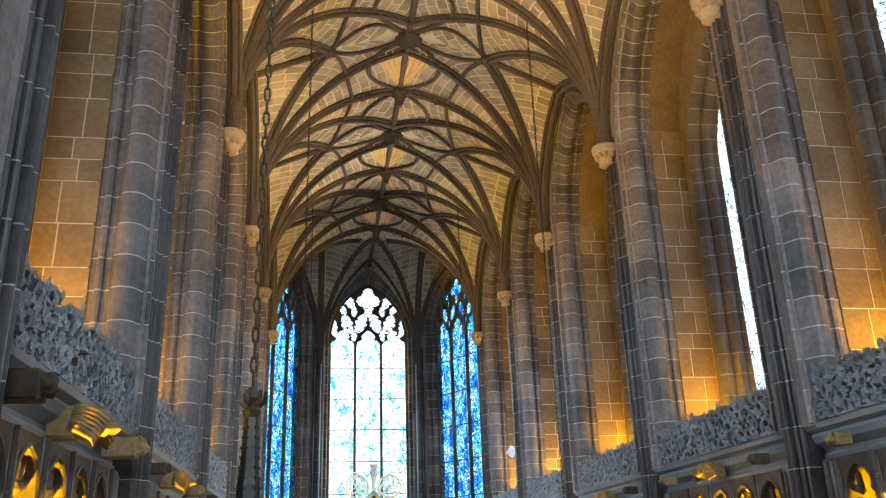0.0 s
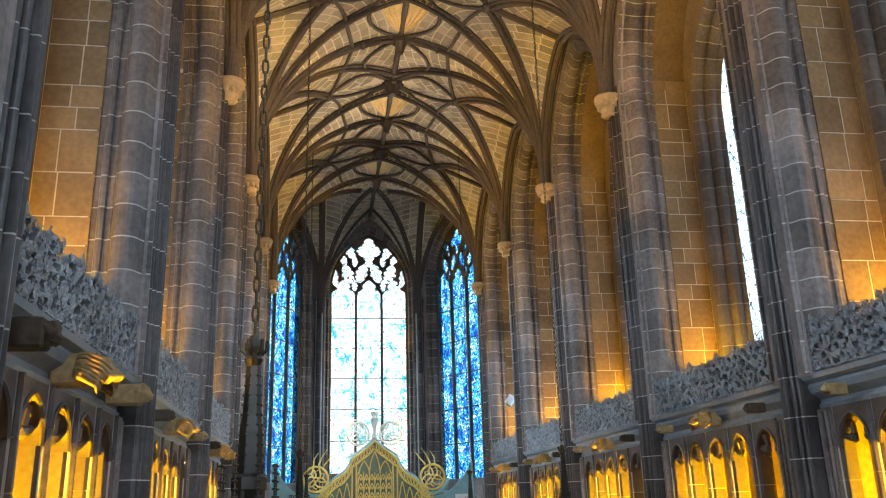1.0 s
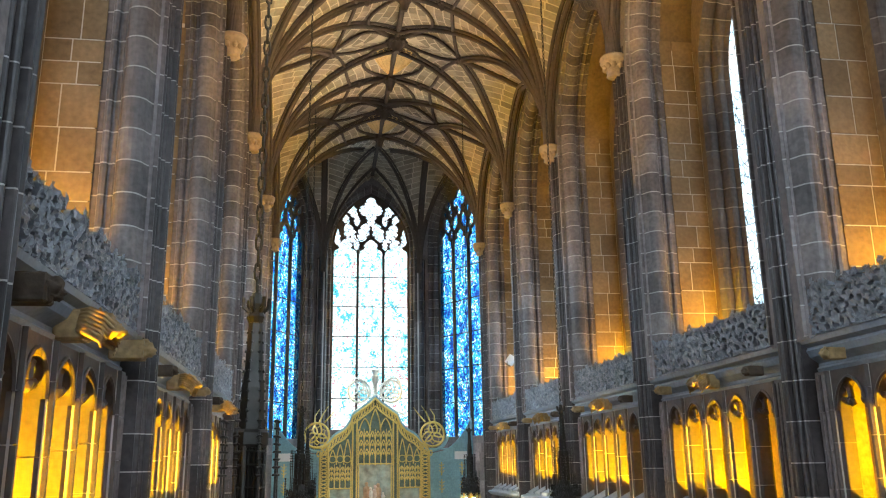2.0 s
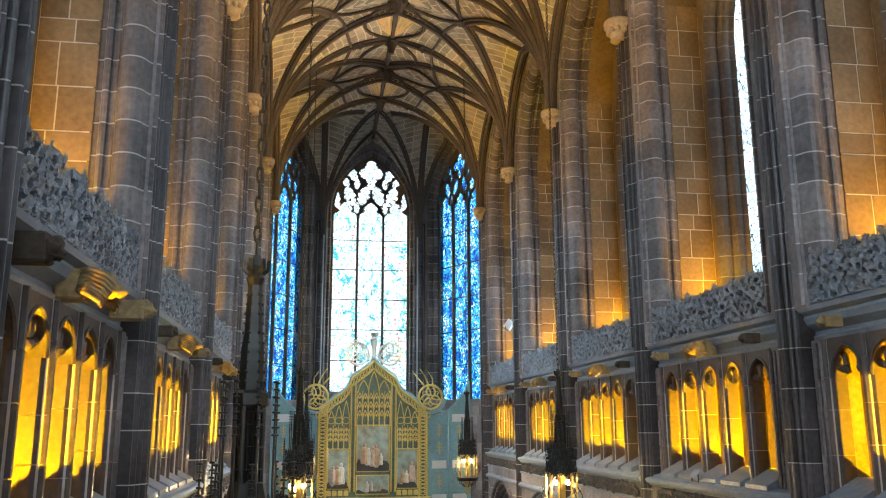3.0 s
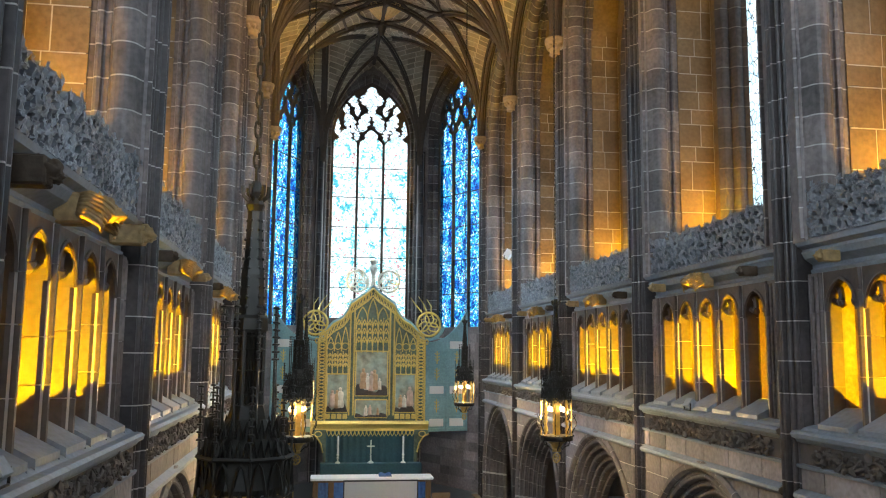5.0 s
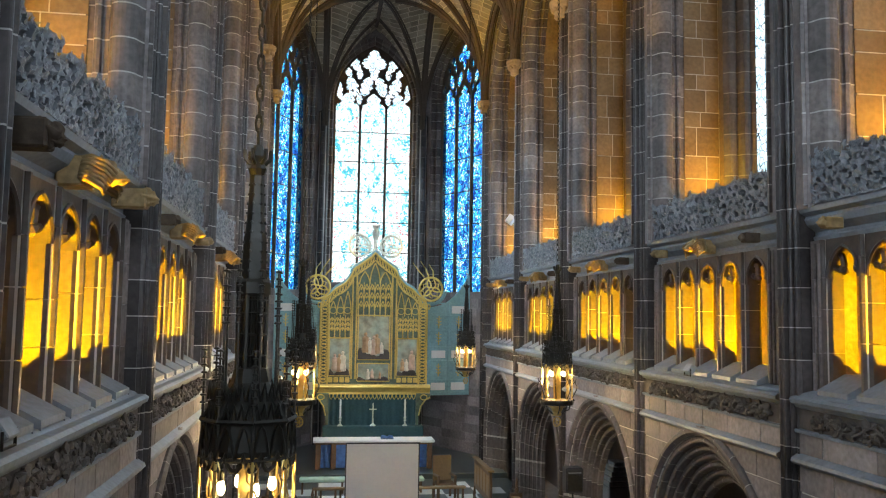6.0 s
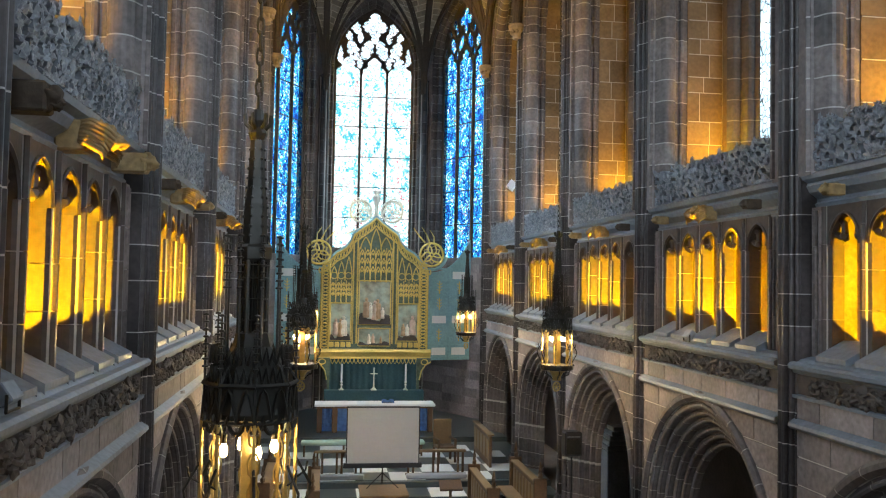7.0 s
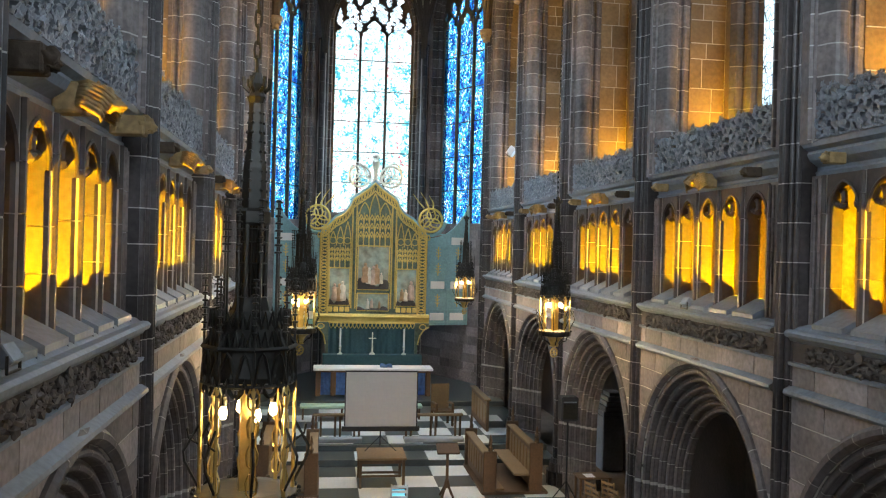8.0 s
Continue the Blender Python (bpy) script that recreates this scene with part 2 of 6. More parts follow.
def loft(bm, rows, closed=False, mi=0):
    """Quads between rows of points."""
    vr = [[bm.verts.new(p) for p in r] for r in rows]
    for a, b in zip(vr, vr[1:]):
        n = len(a)
        for i in range(n if closed else n - 1):
            bm.faces.new((a[i], a[(i + 1) % n], b[(i + 1) % n], b[i])).material_index = mi
    return vr


def tube(bm, pts, r, n=6, r2=None, flat=1.0, caps=True):
    """A tube along points; r may taper to r2; flat squeezes it."""
    pts = [Vector(p) for p in pts]
    rows, prev = [], None
    for i, p in enumerate(pts):
        d = (pts[min(i + 1, len(pts) - 1)] - pts[max(i - 1, 0)])
        d = d.normalized() if d.length > 1e-9 else Vector((0, 0, 1))
        if prev is None:
            up = Vector((0, 0, 1)) if abs(d.z) < 0.9 else Vector((1, 0, 0))
            a = d.cross(up).normalized()
        else:
            a = (prev - d * prev.dot(d)).normalized()
        prev = a
        b = d.cross(a)
        t = i / max(1, len(pts) - 1)
        rr = r if r2 is None else r + (r2 - r) * t
        rows.append([p + a * (math.cos(k * math.tau / n) * rr) + b * (math.sin(k * math.tau / n) * rr * flat) for k in range(n)])
    vr = loft(bm, rows, closed=True)
    if caps:
        bm.faces.new(vr[0][::-1])
        bm.faces.new(vr[-1])


def lathe(bm, prof, n=16, at=(0, 0, 0)):
    """A turned solid from (radius, height) pairs."""
    rows = [[(at[0] + r * math.cos(k * math.tau / n), at[1] + r * math.sin(k * math.tau / n), at[2] + z) for k in range(n)] for r, z in prof]
    vr = loft(bm, rows, closed=True)
    bm.faces.new(vr[0][::-1])
    bm.faces.new(vr[-1])


def blob(bm, at, r, seed=0, stretch=(1, 1, 1), sub=1, rough=0.35):
    tmp = bmesh.new()
    bmesh.ops.create_icosphere(tmp, subdivisions=sub, radius=1)
    for v in tmp.verts:
        k = 1 + rough * noise.noise(v.co * 1.7 + Vector((seed * 3.1, seed * 1.7, 0)))
        if sub > 2:
            k += 0.5 * rough * noise.noise(v.co * 5.5 + Vector((seed, 2.0, seed)))
        v.co = Vector((v.co.x * stretch[0], v.co.y * stretch[1], v.co.z * stretch[2])) * (r * k)
    merge(bm, tmp, Matrix.Translation(at))


def arch_points(a, h, zs, o=0.0, n=14, foot=None):
    """A two-centred arch: half span a, rise h over the springing zs, moved inwards by o. Pairs (y, z), from -y to +y."""
    R = (a * a + h * h) / (2 * a)
    c = R - a
    r = R - o
    top = math.acos(min(1, c / r))
    right = [(-c + r * math.cos(t), zs + r * math.sin(t)) for t in [top * i / n for i in range(n + 1)]]
    pts = [(-y, z) for y, z in right] + right[::-1][1:]
    if foot is not None:
        pts = [(pts[0][0], foot)] + pts + [(pts[-1][0], foot)]
    return pts


def arch_half(a, h, zs, z, o=0.0):
    """Half width of that arch at the height z."""
    R = (a * a + h * h) / (2 * a)
    c, r = R - a, R - o
    if z <= zs:
        return a - o
    k = r * r - (z - zs) ** 2
    return max(0.0, math.sqrt(k) - c) if k > 0 else 0.0


def moulding(start, orders, step_o, step_d, roll):
    """Stepped orders of an arch with a roll on each edge: pairs (inwards, depth)."""
    pts = []
    for i in range(orders):
        o, d = start[0] + i * step_o, start[1] + i * step_d
        pts.append((o, d))
        for t in (0, 45, 90, 135, 180):
            pts.append((o + step_o * 0.30 + roll * (1 - math.cos(radians(t))) * 0.9, d + roll * 0.1 - roll * 0.9 * math.sin(radians(t))))
        pts.append((o + step_o * 0.92, d + roll * 0.5))
        pts.append((o + step_o, d + step_d * 0.7))
    pts.append((start[0] + orders * step_o, start[1] + orders * step_d))
    return pts


def arch_loft(bm, s, yc, face, a, h, zs, foot, prof, n=14):
    """Sweeps a moulding profile round an arch in the wall at x = s * face."""
    rows = []
    for o, d in prof:
        rows.append([(s * (face + d), yc + y, z) for y, z in arch_points(a, h, zs, o, n, foot)])
    loft(bm, rows)


def arch_plate(bm, s, yc, x0, x1, ya, yb, z0, z1, a, h, zs, n=14):
    """A wall with an arched opening in it: y from ya to yb, z from z0 to z1."""
    pts = arch_points(a, h, zs, 0.0, n)
    for x in (x0, x1):
        low = [(s * x, yc + y, z) for y, z in pts]
        top = [(s * x, yc + y, z1) for y, z in pts]
        loft(bm, [low, top])
        for ye, yo in ((ya, yc - a), (yb, yc + a)):
            loft(bm, [[(s * x, ye, z0), (s * x, ye, z1)], [(s * x, yo, z0), (s * x, yo, z1)]])
    loft(bm, [[(s * x0, yc + y, z) for y, z in [(-a, z0)] + pts + [(a, z0)]], [(s * x1, yc + y, z) for y, z in [(-a, z0)] + pts + [(a, z0)]]])


def structure(ob, label, category="wall"):
    return tagged(ob, label, category, kind="structure")


rng = random.Random(7)

# ------------------------------------------------------------------ ground and outer shell
bm = bmesh.new()
box(bm, -7.4, 7.4, -5.2, 38.2, -0.3, -0.03)
floor = structure(link("floor", bm, SOFTSTONE), "dark stone floor with chequered marble paving", "floor")

bm = bmesh.new()
box(bm, -120, 120, -120, 120, -1.2, -0.6)
structure(link("ground", bm, SOFTSTONE), "dark paved ground outside the chapel", "ground")

bm = bmesh.new()
box(bm, -8, 8, -5.6, 38.6, 21.6, 21.9)
structure(link("roof", bm, SOFTSTONE), "plain roof slab above the stone vault", "roof")

# plain bright overcast sky outside the windows
for nm, x0, x1, y0, y1 in (("backdrop_east", -30, 30, 62, 62.2), ("backdrop_north", -26.2, -26, -20, 62), ("backdrop_south", 26, 26.2, -20, 62)):
    bm = bmesh.new()
    box(bm, x0, x1, y0, y1, -0.5, 60)
    structure(link(nm, bm, DAYSKY), "plain bright overcast sky outside the windows", "sky")

# west wall behind the camera with its great window
bm = bmesh.new()
arch_plate(bm, 1, 0, 0, 0.8, -7.4, 7.4, 4.0, 21.6, 3.0, 4.5, 13.0)
box(bm, 0, 0.8, -7.4, 7.4, -0.3, 4.0)
bm.transform(pose(0, -4.5, 0, 0, 0, -90))
structure(link("wall_west", bm, STONE), "plain sandstone west wall with a tall window opening", "wall")


# ------------------------------------------------------------------ piers
def arc(cx, cy, r, a0, a1, n=6):
    return [(cx + r * math.cos(radians(a0 + (a1 - a0) * i / n)), cy + r * math.sin(radians(a0 + (a1 - a0) * i / n))) for i in range(n + 1)]


def pier_outline(grow=0.0):
    """Plan of a clustered pier: wall face at x = 0, the nave towards -x; thin rolls between deep hollows beside a flat front."""
    g = grow
    half = [(0.25, 0.25 + g), (0.03 - g, 0.25 + g), (0.03 - g, 0.235)]
    half += [(x, y) for x, y in arc(0.0, 0.205, 0.026 + g, 100, 260, 5)]
    half += [(0.09 - g, 0.178), (0.09 - g, 0.158)]
    half += [(x, y) for x, y in arc(-0.035, 0.126, 0.030 + g, 95, 265, 6)]
    half += [(0.08 - g, 0.095), (0.08 - g, 0.080), (-0.07 - g, 0.074 + g)]
    half += [(x, y) for x, y in arc(-0.095, 0.050, 0.024 + g, 80, 200, 4)]
    half += [(-0.098 - g, 0.02)]
    return [(x, -y) for x, y in half] + half[::-1]


COURSES = (0.42, 0.52, 0.60)
pier_meshes = []
for hgt in COURSES:
    bm = bmesh.new()
    prism(bm, pier_outline(), 0, hgt - 0.014)
    me = bpy.data.meshes.new("pier_stone")
    bm.to_mesh(me)
    bm.free()
    me.materials.append(SHAFT_SHADED)
    pier_meshes.append(me)


def capital(s, y):
    t = thing("vault_capital", "small round carved cream stone capital on the pier shaft", "capital", "vault capitals", (s * (HALF - 0.14), y, Z_CAP))
    bm = bmesh.new()
    lathe(bm, [(0.14, -0.30), (0.17, -0.27), (0.15, -0.22), (0.19, -0.10), (0.27, 0.0), (0.29, 0.04), (0.27, 0.08), (0.30, 0.11), (0.28, 0.16)], 14)
    bell = part("bell", bm, CREAM, t, smooth=True)
    for k in range(10):
        a = k * math.tau / 10
        bm = bmesh.new()
        blob(bm, (0.20 * math.cos(a), 0.20 * math.sin(a), -0.07), 0.065, k, (1, 1, 1.3))
        part("leaf", bm, CREAM, bell, smooth=True)
    return t


CREAM = material("cream carved stone", (0.34, 0.25, 0.16), 0.8, vary=0.3)


def pier(s, y, top=Z_CAP):
    t = structure(thing("pier", "", "", "", (s * HALF, y, 0), 0 if s > 0 else 180), "tall clustered sandstone pier with slender shafts and pale joints", "pier")
    bm = bmesh.new()
    prism(bm, pier_outline(-0.004), 0, top - 0.1)
    part("mortar_core", bm, MORTAR, t, "pale mortar joints")
    z, r = 0.0, random.Random(int(y * 10) + s)
    while z < top - 0.2:
        k = r.randrange(3)
        piece("pier_stone", pier_meshes[k], t, Matrix.Translation((r.uniform(-0.002, 0.002), 0, z)))
        z += COURSES[k]
    bm = bmesh.new()
    for z0, z1, g in ((0, 0.35, 0.16), (0.35, 0.55, 0.10), (0.55, 0.66, 0.05)):
        prism(bm, pier_outline(g), z0, z1)
    part("base", bm, SHAFT_SHADED, t)
    return t


# ------------------------------------------------------------------ one bay of the nave wall
ARC_A, ARC_H, ARC_Z = 2.28, 2.45, 1.65          # lower arcade, outer arch
REC_A, REC_H, REC_Z = 2.14, 3.0, 14.1           # tall recess in front of the upper windows
WIN_A, WIN_H, WIN_Z = 1.68, 2.3, 13.4           # upper windows

ARC_PROF = [(-0.16, 0.0), (-0.16, -0.05), (-0.11, -0.09), (-0.05, -0.085), (0.0, -0.02)] + moulding((0.0, 0.03), 6, 0.125, 0.10, 0.045)
REC_PROF = [(-0.06, 0.0), (-0.055, -0.045), (-0.02, -0.05), (0.0, -0.01), (-0.01, 0.03), (0.02, 0.06)] + [(0.05 + 0.165 * math.sin(radians(t)), 0.25 - 0.165 * math.cos(radians(t))) for t in range(10, 181, 17)] + [(0.05, 0.44), (0.03, 0.48)] + [(0.035 + 0.05 * math.sin(radians(t)), 0.55 - 0.05 * math.cos(radians(t))) for t in range(0, 181, 45)] + [(0.03, 0.64), (0.02, 0.72)]
WIN_PROF = [(0.0, 0.0)] + [(0.10 + 0.07 * math.sin(radians(t)), 0.12 - 0.07 * math.cos(radians(t))) for t in range(0, 181, 30)] + [(0.12, 0.20), (0.24, 0.22)] + \
           [(0.30 + 0.06 * math.sin(radians(t)), 0.30 - 0.06 * math.cos(radians(t))) for t in range(0, 181, 30)] + [(0.34, 0.38), (0.42, 0.42)]
WIN_PROF = [(o * 0.57, d * 1.3) for o, d in WIN_PROF]


def voussoirs(bm, s, yc, face, a, h, zs, prof, count, foot, gap=0.009, parent=None, mat=None):
    """An arch moulding cut into stones, with open joints; legs in courses."""

    def lay(rows):
        if parent is None:
            loft(bm, rows)
        else:
            stone = bmesh.new()
            loft(stone, rows)
            part("arch_stone", stone, mat, parent)

    R = (a * a + h * h) / (2 * a)
    c = R - a
    for side in (-1, 1):
        for i in range(count):
            rows = []
            for o, d in prof:
                r = R - o
                top = math.acos(min(1.0, c / r))
                ga = gap / r
                row = []
                for j in range(4):
                    t = top * i / count + ga + (top / count - 2 * ga) * j / 3
                    row.append((s * (face + d), yc + side * (-c + r * math.cos(t)), zs + r * math.sin(t)))
                rows.append(row)
            lay(rows)
        z = foot
        while z < zs - 0.05:
            z1 = min(zs, z + 0.40)
            lay([[(s * (face + d), yc + side * (a - o), z + gap), (s * (face + d), yc + side * (a - o), z1 - gap)] for o, d in prof])
            z = z1


def inset(prof, by):
    """The same profile, moved into the stone."""
    out = []
    for i, (o, d) in enumerate(prof):
        a, b = prof[max(0, i - 1)], prof[min(len(prof) - 1, i + 1)]
        t = Vector((b[0] - a[0], b[1] - a[1]))
        t = t.normalized() if t.length > 1e-9 else Vector((1, 0))
        out.append((o - t.y * by, d + t.x * by))
    return out


def wall_blocks(parent, s, face, yc, ya, yb, z0, z1, course, long, clear, seed, mat=STONE):
    """Dressed blocks on a nave wall, left out where the arch (clear gives its half width at a height) opens."""
    r = random.Random(seed)
    z, odd = z0, 0
    while z < z1 - 0.08:
        zt = min(z1, z + course)
        w0, w1 = clear(z), clear(zt)
        for side in (-1, 1):
            edge = (yb - yc) if side > 0 else (yc - ya)
            u0, u1 = w0, w1
            if edge - min(u0, u1) < 0.06:
                continue
            pos = max(u0, u1)
            cuts = [None]
            u = pos + r.uniform(0.35, 1.0) * long
            while u < edge - 0.2:
                cuts.append(u)
                u += long * r.uniform(0.75, 1.15)
            cuts.append(edge)
            for k in range(len(cuts) - 1):
                a0 = (u0, u1) if cuts[k] is None else (cuts[k], cuts[k])
                b0 = cuts[k + 1]
                if b0 - max(a0) < 0.03:
                    continue
                g = 0.010
                q = [(a0[0] + g, z + g), (b0 - g, z + g), (b0 - g, zt - g), (a0[1] + g, zt - g)]
                bmk = bmesh.new()
                pr = r.uniform(0.0, 0.004)
                fr = [bmk.verts.new((s * (face - 0.010 - pr), yc + side * u_, z_)) for u_, z_ in q]
                bk = [bmk.verts.new((s * (face + 0.02), yc + side * u_, z_)) for u_, z_ in q]
                bmk.faces.new(fr)
                for i in range(4):
                    bmk.faces.new((fr[i], fr[(i + 1) % 4], bk[(i + 1) % 4], bk[i]))
                part("stone_block", bmk, mat, parent)
        z = zt


def lower_wall(s, k, y0):
    yc, y1 = y0 + BAY / 2, y0 + BAY
    w = structure(thing("wall_arcade_%d" % k, "", ""), "sandstone arcade wall with a deeply moulded arch under the gallery", "wall")
    bm = bmesh.new()
    arch_plate(bm, s, yc, HALF, 4.85, y0, y1, 0, Z_SILL - 0.2, ARC_A, ARC_H, ARC_Z)
    part("wall_core", bm, WALLMORTAR, w)
    bm = bmesh.new()
    voussoirs(None, s, yc, HALF, ARC_A, ARC_H, ARC_Z, ARC_PROF, 7, 0.0, 0.006, w, ARCH_SHADED)
    arch_loft(bm, s, yc, HALF, ARC_A, ARC_H, ARC_Z, 0.0, inset(ARC_PROF, 0.005))
    part("arch_joint", bm, MORTAR, w)
    clear = lambda z: arch_half(ARC_A, ARC_H, ARC_Z, z, -0.17)
    if y0 > 4:
        wall_blocks(w, s, HALF, yc, y0 + 0.22, y1 - 0.12, 0.9, Z_STRING - 0.06, 0.36, 0.85, clear, k * 7 + 3)
        wall_blocks(w, s, HALF, yc, y0 + 0.22, y1 - 0.12, Z_STRING + 0.06, Z_FRIEZE - 0.02, 0.30, 1.0, lambda z: 0.0, k * 7 + 4)
    # string course and cornice, cut between the piers
    bm = bmesh.new()
    loft(bm, [[(s * x, y, z) for x, z in ((HALF, 4.12), (4.03, 4.13), (3.99, 4.17), (4.0, 4.21), (HALF, 4.27))] for y in (y0 + 0.22, y1 - 0.12)])
    part("string_course", bm, SILLS_SKYTINT, w, "weathered grey string course")
    bm = bmesh.new()
    prof = ((HALF, 4.52), (4.06, 4.53), (4.05, 4.57), (4.097, 4.58), (4.097, 4.84), (4.07, 4.855), (4.05, 4.89), (4.0, 4.91), (3.985, 4.96), (4.02, 4.99), (4.10, 5.0), (4.14, 5.035), (4.42, 5.10))
    loft(bm, [[(s * x, y, z) for x, z in prof] for y in (y0 + 0.22, yc - 0.02, yc + 0.02, y1 - 0.12)])
    part("cornice", bm, SILLS_SKYTINT, w, "projecting grey cornice with sloping top")
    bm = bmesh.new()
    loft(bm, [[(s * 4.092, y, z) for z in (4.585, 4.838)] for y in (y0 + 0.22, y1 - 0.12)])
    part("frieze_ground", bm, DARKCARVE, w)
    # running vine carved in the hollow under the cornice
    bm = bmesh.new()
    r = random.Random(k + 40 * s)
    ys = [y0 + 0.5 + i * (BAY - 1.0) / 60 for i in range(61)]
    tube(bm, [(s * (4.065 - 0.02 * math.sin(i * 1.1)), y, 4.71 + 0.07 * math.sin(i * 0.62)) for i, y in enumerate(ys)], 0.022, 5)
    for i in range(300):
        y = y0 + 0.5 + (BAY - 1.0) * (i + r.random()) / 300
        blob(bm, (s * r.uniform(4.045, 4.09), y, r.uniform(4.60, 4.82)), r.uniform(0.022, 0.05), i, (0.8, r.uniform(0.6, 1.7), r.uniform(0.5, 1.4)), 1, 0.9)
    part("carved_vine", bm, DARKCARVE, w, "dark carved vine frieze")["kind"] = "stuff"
    return w


def gallery_screen(s, k, y0):
    """Five narrow cusped lights between moulded mullions, with sloping sills, in front of the lit gallery."""
    yc, y1 = y0 + BAY / 2, y0 + BAY
    g = structure(thing("wall_gallery_%d" % k, "", ""), "gallery screen of narrow cusped lights with warm lamplight behind", "wall")
    pitch, n = 0.78, 5
    e0, e1 = yc - pitch * n / 2 + 0.2, yc + pitch * n / 2 + 0.2
    # solid ends beside the piers
    for a, b in ((y0 - 0.0, e0 + 0.02), (e1 - 0.02, y1)):
        bm = bmesh.new()
        loft(bm, [[(s * 4.28, a, z), (s * 4.28, b, z), (s * 4.44, b + (0.05 if b < yc else 0), z), (s * 4.70, b + (0.05 if b < yc else 0), z), (s * 4.70, a - (0.05 if a > yc else 0), z), (s * 4.44, a - (0.05 if a > yc else 0), z)] for z in (5.0, 7.0)], closed=True)
        part("screen_end", bm, STONE_SMOOTH, g)
        for yy, rad in ((b - 0.06, 0.035), (b - 0.16, 0.022), (a + 0.32, 0.03)) if b < yc else ((a + 0.06, 0.035), (a + 0.16, 0.022), (b - 0.26, 0.03)):
            bm = bmesh.new()
            z = 5.08
            while z < 6.95:
                z1 = min(7.0, z + 0.47)
                tube(bm, [(s * 4.275, yy, z + 0.004), (s * 4.275, yy, z1 - 0.004)], rad, 7)
                z = z1
            part("end_roll", bm, STONE_SMOOTH, g)
    for i in range(n + 1):
        y = e0 + i * pitch
        bm = bmesh.new()
        w = 0.078
        z = 5.08
        hs = (0.62, 0.48, 0.55, 0.4)
        j = 0
        while z < 7.0 - 0.02:
            z1 = min(7.0, z + hs[(i + j) % 4])
            j += 1
            tmp = [(4.26, -0.022), (4.29, -w * 0.5), (4.32, -w * 0.45), (4.35, -w), (4.52, -w), (4.57, -w * 0.5)]
            poly = [(s * x, y + v) for x, v in tmp] + [(s * x, y - v) for x, v in tmp[::-1]]
            prism(bm, poly, z + 0.005, z1 - 0.005)
            z = z1
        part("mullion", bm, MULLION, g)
        bm = bmesh.new()
        box(bm, min(s * 4.30, s * 4.55), max(s * 4.30, s * 4.55), y - w * 0.5, y + w * 0.5, 5.05, 7.0)
        part("mullion_joint", bm, MORTAR, g)
    for i in range(n):
        yl = e0 + (i + 0.5) * pitch
        bm = bmesh.new()
        a = pitch / 2 - 0.085
        arch_plate(bm, s, yl, 4.31, 4.50, yl - pitch / 2, yl + pitch / 2, 6.50, 7.0, a, a * 1.25, 6.52, 8)
        tube(bm, [(s * 4.305, yl + y, z) for y, z in arch_points(a, a * 1.25, 6.52, 0.0, 8, 6.50)], 0.022, 5)
        for sd in (-1, 1):          # cusps
            tube(bm, [(s * 4.41, yl + sd * a, 6.64), (s * 4.41, yl + sd * a * 0.62, 6.60), (s * 4.41, yl + sd * a * 0.42, 6.66), (s * 4.41, yl + sd * a * 0.48, 6.76), (s * 4.41, yl + sd * a * 0.78, 6.84)], 0.045, 6)
            blob(bm, (s * 4.41, yl + sd * a * 0.45, 6.60), 0.062, i, (1, 1, 1))
        part("arch_head", bm, MULLION, g)
        bm = bmesh.new()
        b0, b1 = yl - pitch / 2 + 0.085, yl + pitch / 2 - 0.085
        loft(bm, [[(s * x, y, z) for x, z in ((4.12, 5.04), (4.12, 5.10), (4.50, 5.30), (4.70, 5.30), (4.70, 5.0))] for y in (b0, b1)])
        for y in (b0, b1):
            bm.faces.new([bm.verts.new((s * x, y, z)) for x, z in ((4.12, 5.0), (4.12, 5.10), (4.50, 5.30), (4.70, 5.30), (4.70, 5.0))])
        part("sill_block", bm, SILLS_SKYTINT, g, "sloping grey sill stone")
    # lintel mouldings under the parapet
    bm = bmesh.new()
    prof = ((4.45, 6.98), (4.34, 7.0), (4.32, 7.05), (4.36, 7.08), (4.36, 7.12), (4.24, 7.20), (4.20, 7.28), (4.22, 7.32), (4.14, 7.36), (4.12, 7.42), (4.36, 7.46))
    loft(bm, [[(s * x, y, z) for x, z in prof] for y in (y0 + 0.22, y1 - 0.12)])
    part("lintel", bm, SILLS_SKYTINT, g, "moulded grey stone lintel")
    bm = bmesh.new()
    box(bm, min(s * 4.40, s * 4.8), max(s * 4.40, s * 4.8), y0, y1, 7.0, 7.435)
    part("lintel_core", bm, STONE, g)
    return g


def carved_leaf(bm, at, size, turn, tip, cup, s):
    """A cupped five-lobed leaf with thickness, facing the nave."""
    rim = []
    for j in range(10):
        a = turn + j * math.tau / 10
        q = size * (1.0 if j % 2 == 0 else 0.55) * (1.25 if j == 0 else 1.0)
        rim.append(bm.verts.new((at[0] - s * (cup if j % 2 == 0 else -0.2 * cup) * size, at[1] + q * math.cos(a), at[2] + q * tip * math.sin(a))))
    front = bm.verts.new((at[0] - s * 0.10 * size, at[1], at[2]))
    back = bm.verts.new((at[0] + s * 0.35 * size, at[1], at[2]))
    for j in range(10):
        bm.faces.new((front, rim[j], rim[(j + 1) % 10]))
        bm.faces.new((back, rim[(j + 1) % 10], rim[j]))


